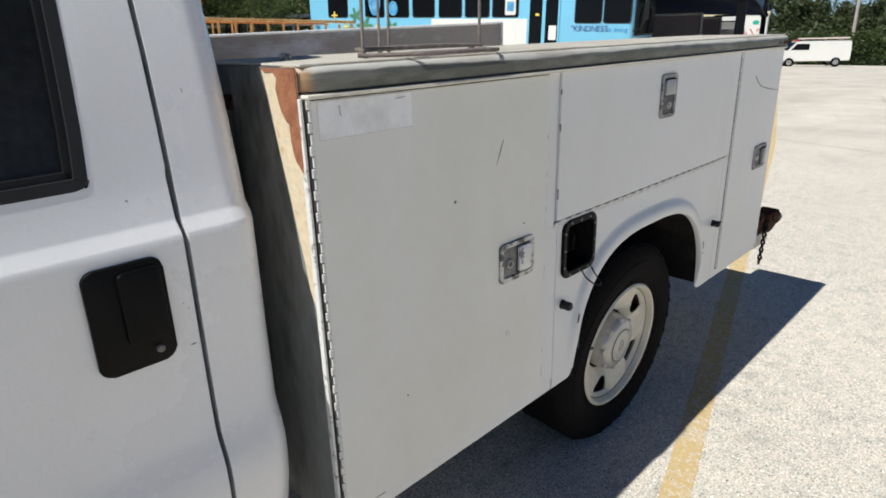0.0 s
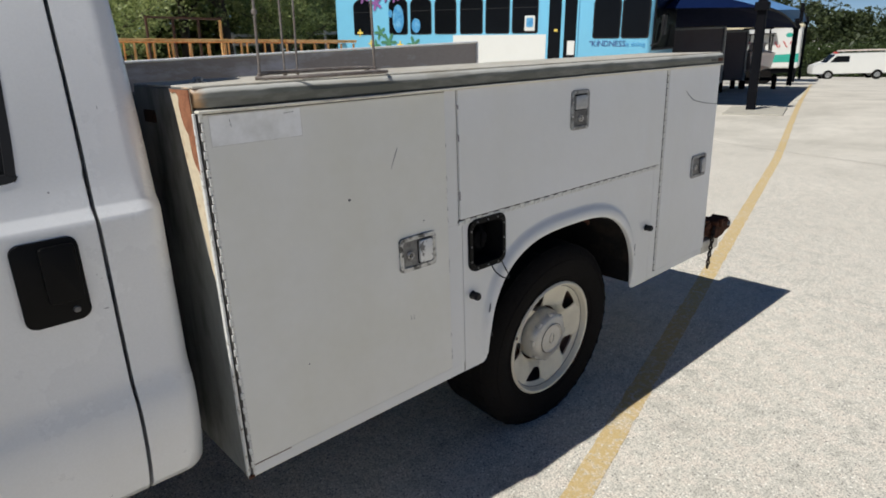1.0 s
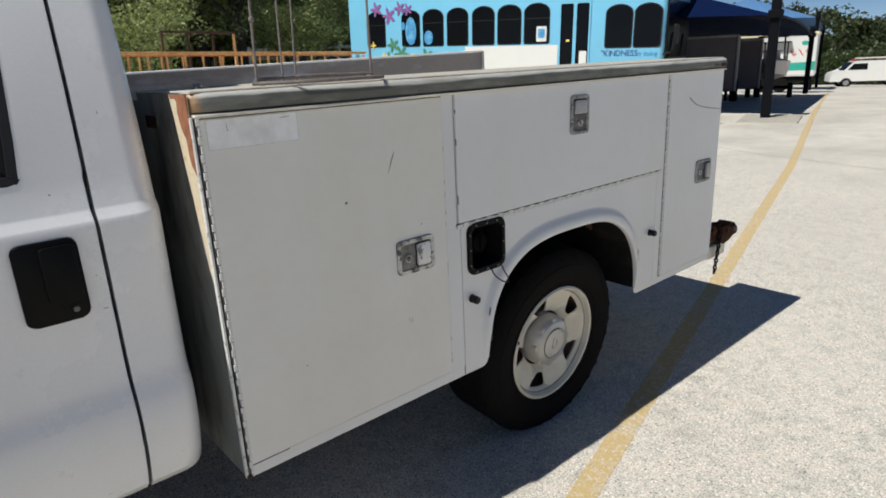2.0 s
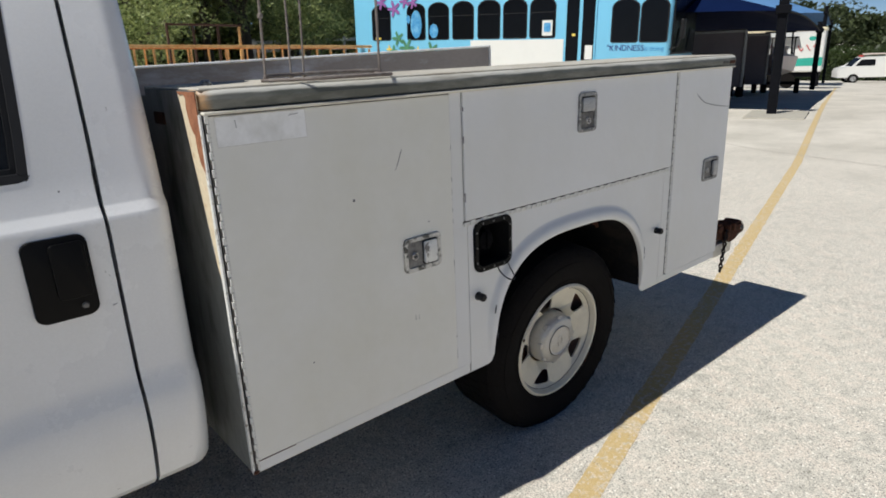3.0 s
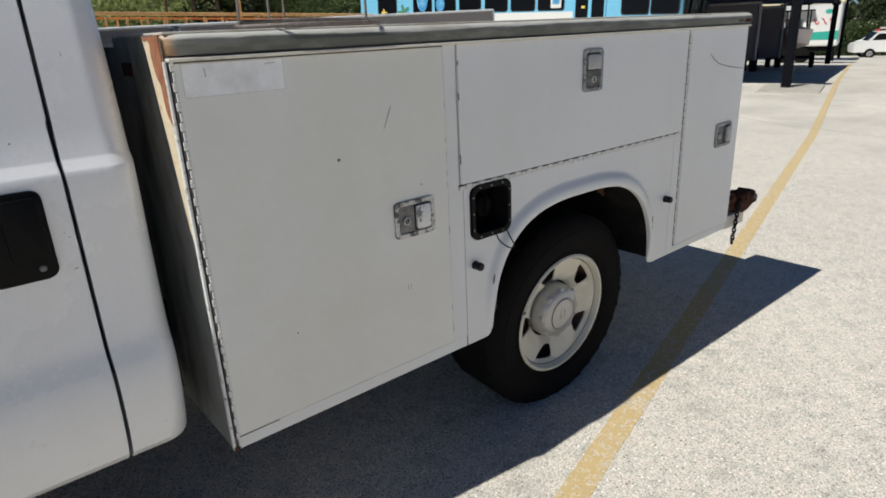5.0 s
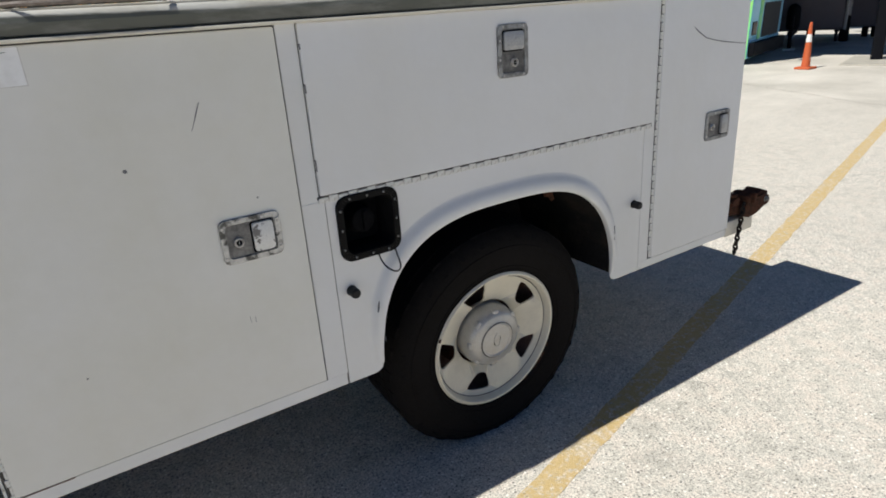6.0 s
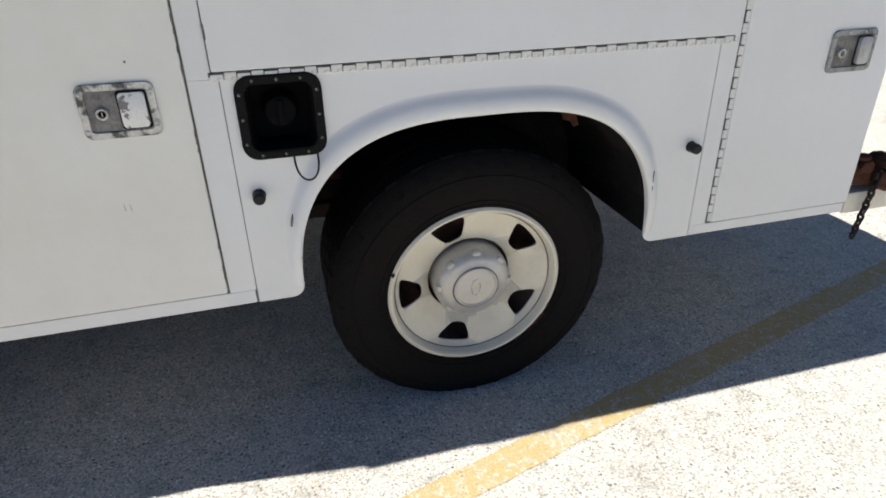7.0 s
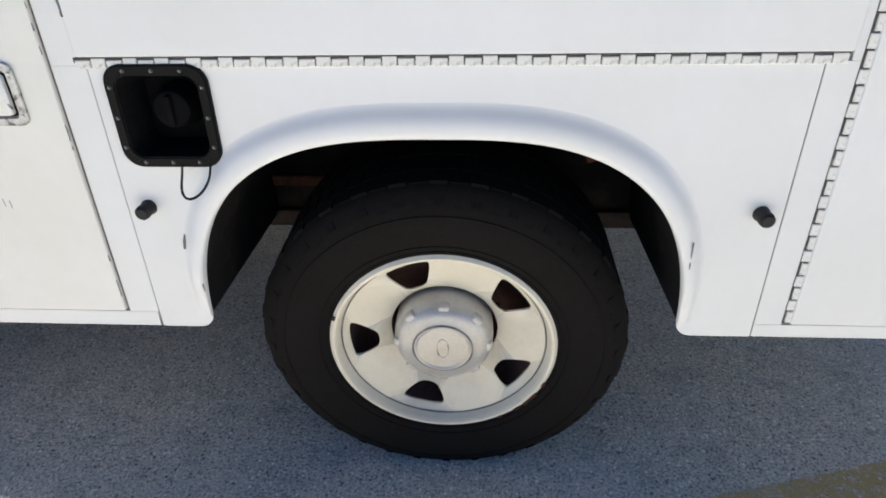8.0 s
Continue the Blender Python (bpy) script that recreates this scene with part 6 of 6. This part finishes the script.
def tree_mesh(height, spread, seed, size, clumps, per):
    r = random.Random(seed)
    t, c = bmesh.new(), bmesh.new()
    top = height * 0.55
    lean = Vector((r.uniform(-0.3, 0.3), r.uniform(-0.3, 0.3), 0))
    trunk = [Vector((0, 0, -0.1)), Vector((0.03, 0.02, height * 0.12)), lean * 0.5 + Vector((0, 0, height * 0.3)), lean + Vector((0, 0, top))]
    w = 0.035 * height
    tube(trunk, [w, w * 0.75, w * 0.6, w * 0.3], 9, t)
    ends = []
    for k in range(8):
        a = 2 * math.pi * k / 8 + r.uniform(-0.3, 0.3)
        h0 = height * r.uniform(0.28, 0.5)
        base = lean * 0.6 + Vector((0, 0, h0))
        reach = spread * r.uniform(0.5, 0.95)
        tip = base + Vector((math.cos(a) * reach, math.sin(a) * reach, height * r.uniform(0.1, 0.36)))
        mid = base.lerp(tip, 0.5) + Vector((0, 0, height * 0.05))
        tube([base, mid, tip], [w * 0.35, w * 0.24, w * 0.08], 6, t)
        ends += [mid, tip]
    for k in range(clumps):
        e = r.choice(ends)
        p = e + Vector((r.gauss(0, spread * 0.22), r.gauss(0, spread * 0.22), r.gauss(0, height * 0.08) + height * 0.06))
        leaves(c, p, spread * r.uniform(0.18, 0.34), per, size, r)
    out = []
    for name, bm in (("trunk", t), ("crown", c)):
        me = bpy.data.meshes.new(name)
        bm.to_mesh(me)
        bm.free()
        out.append(me)
    return out


def plant(meshes, x, y, turn, scale, mat, label, name="tree"):
    t = thing(name, pose(x, y, ground_z(x, y), 0, 0, turn) @ Matrix.Scale(scale, 4), label, "tree", "trees behind the lot")
    for me, m, nm in ((meshes[0], BARK, "trunk"), (meshes[1], mat, "crown")):
        if not me.materials:
            me.materials.append(m)
        link(nm, me, None, t)
    return t


OAKS = [tree_mesh(7.5, 4.2, s, 0.10, 70, 170) for s in (3, 11, 19)]
FARS = [tree_mesh(8.0, 3.6, s, 0.22, 46, 80) for s in (23, 31)]
spots = [(-6.0, 13.0, 20), (-1.0, 17.5, 130), (2.6, 19.8, 250), (5.2, 22.6, 75), (2.8, 20.5, 10), (-4.5, 18.0, 200), (6.0, 22.0, 320), (9.5, 21.0, 40), (12.5, 23.0, 160), (-0.5, 24.0, 90), (8.2, 27.0, 220)]
for k, (x, y, a) in enumerate(spots):
    plant(OAKS[k % 3], x, y, a, 0.9 + 0.25 * ((k * 7) % 5) / 4, LEAF, "shady oak with a dark spreading crown")
for k, (x, y, a) in enumerate([(-6, 23, 15), (0.5, 19.5, 70), (4.0, 22.0, 140), (9.8, 25.5, 210), (14, 27, 280), (2.5, 34.5, 340), (-3.5, 35, 45), (-8, 17, 190), (12, 35, 20), (17, 29, 240), (5.5, 36, 100), (11, 38, 0), (16, 36, 90)]):
    plant(OAKS[(k + 1) % 3], x, y, a, 1.1 + 0.2 * (k % 3), LEAF, "shady oak with a dark spreading crown")

for x, y, a, s in ((3.3, 13.2, 60, 0.42), (9.6, 16.8, 200, 0.44)):
    plant(OAKS[1], x, y, a, s, LEAF, "small sunlit oak with low branches")


def undergrowth():
    r = random.Random(9)
    b = bmesh.new()
    for k in range(1050):
        u = r.random()
        x, y = -14 + 40 * u, 33 + 8 * r.random()
        leaves(b, Vector((x, y, ground_z(x, y) + 7.5 * r.random() ** 1.3 + 0.3)), r.uniform(0.8, 1.5), 64, 0.24, r, 0.9)
    me = bpy.data.meshes.new("undergrowth")
    b.to_mesh(me)
    b.free()
    tagged(link("undergrowth", me, LEAF, None), "dark bushes growing under the trees", "bushes", kind="stuff")


undergrowth()
for k, (x, y, a, s) in enumerate([(80, 29.6, 10, 0.8), (86, 25.8, 120, 1.15), (88, 13.5, 50, 0.98), (86, 22.4, 170, 0.86), (90, 17.8, 290, 1.02), (88, 10.0, 140, 0.95), (80, 33.5, 40, 1.3), (88, 20.5, 200, 0.98), (86, 15.5, 80, 0.92), (83, 37, 300, 1.3), (90, 12.5, 20, 0.85), (78, 41, 70, 1.3), (95, 24, 150, 0.8), (74, 46, 15, 1.3), (88, 6, 60, 0.9), (92, 31, 33, 0.75), (80, 24, 12, 0.5), (81, 20, 95, 0.48), (82, 28.5, 200, 0.55), (80.5, 15.5, 310, 0.46), (83, 33, 150, 0.55), (81, 11, 40, 0.5)]):
    plant(FARS[k % 2], x, y, a, s, LEAF_FAR, "sunlit tree behind the hedge")


def far_bushes():
    """Rough growth between the hedge and the trees."""
    r = random.Random(12)
    b = bmesh.new()
    for k in range(420):
        u = r.random()
        x, y = 79 + 5 * u + 4 * r.random(), 46 - 52 * u
        leaves(b, Vector((x, y, ground_z(x, y) + 4.6 * r.random() ** 0.8)), r.uniform(0.8, 1.7), 40, 0.26, r, 0.9)
    me = bpy.data.meshes.new("far_bushes")
    b.to_mesh(me)
    b.free()
    tagged(link("far_bushes", me, LEAF_FAR, None), "rough green bushes growing behind the hedge", "bushes", kind="stuff")


far_bushes()


def white_fence():
    """A tall board fence in the sun beyond the oaks."""
    f = thing("board_fence", pose(13.4, 28.9, ground_z(15, 28), 0, 0, -32), "tall white board fence behind the oaks", "fence")
    for k in range(5):
        part("post", box(k * 2.2 - 0.06, k * 2.2 + 0.06, -0.06, 0.06, -0.3, 2.35, 0.01), BUS_WHITE, f)
    for z in (1.72, 2.12):
        part("board", box(-0.1, 8.9, -0.09, -0.06, z, z + 0.14, 0.005), BUS_WHITE, f)


white_fence()


def hedge():
    r = random.Random(5)
    b = bmesh.new()
    for k in range(260):
        u = k / 259
        x, y = 72 + 6 * u, 36 - 44 * u
        for h in (0.5, 1.3, 2.1, 2.7):
            leaves(b, Vector((x + r.gauss(0, 0.5), y + r.gauss(0, 0.3), ground_z(x, y) + h + r.gauss(0, 0.12))), 0.75, 34, 0.14, r, 0.9)
    me = bpy.data.meshes.new("hedge")
    b.to_mesh(me)
    b.free()
    h = link("hedge", me, HEDGE_LEAF, None)
    tagged(h, "long clipped green hedge along the lot", "hedge", kind="stuff")
    part("hedge_core", sweep_core(), HEDGE_SHADE, h)


def sweep_core():
    b = bmesh.new()
    for k in range(20):
        u = k / 20
        x0, y0 = 72 + 6 * u, 36 - 44 * u
        box(x0, x0 + 0.7, y0 - 2.2, y0, ground_z(x0, y0) - 0.2, ground_z(x0, y0) + 2.2, bm=b)
    return b


hedge()
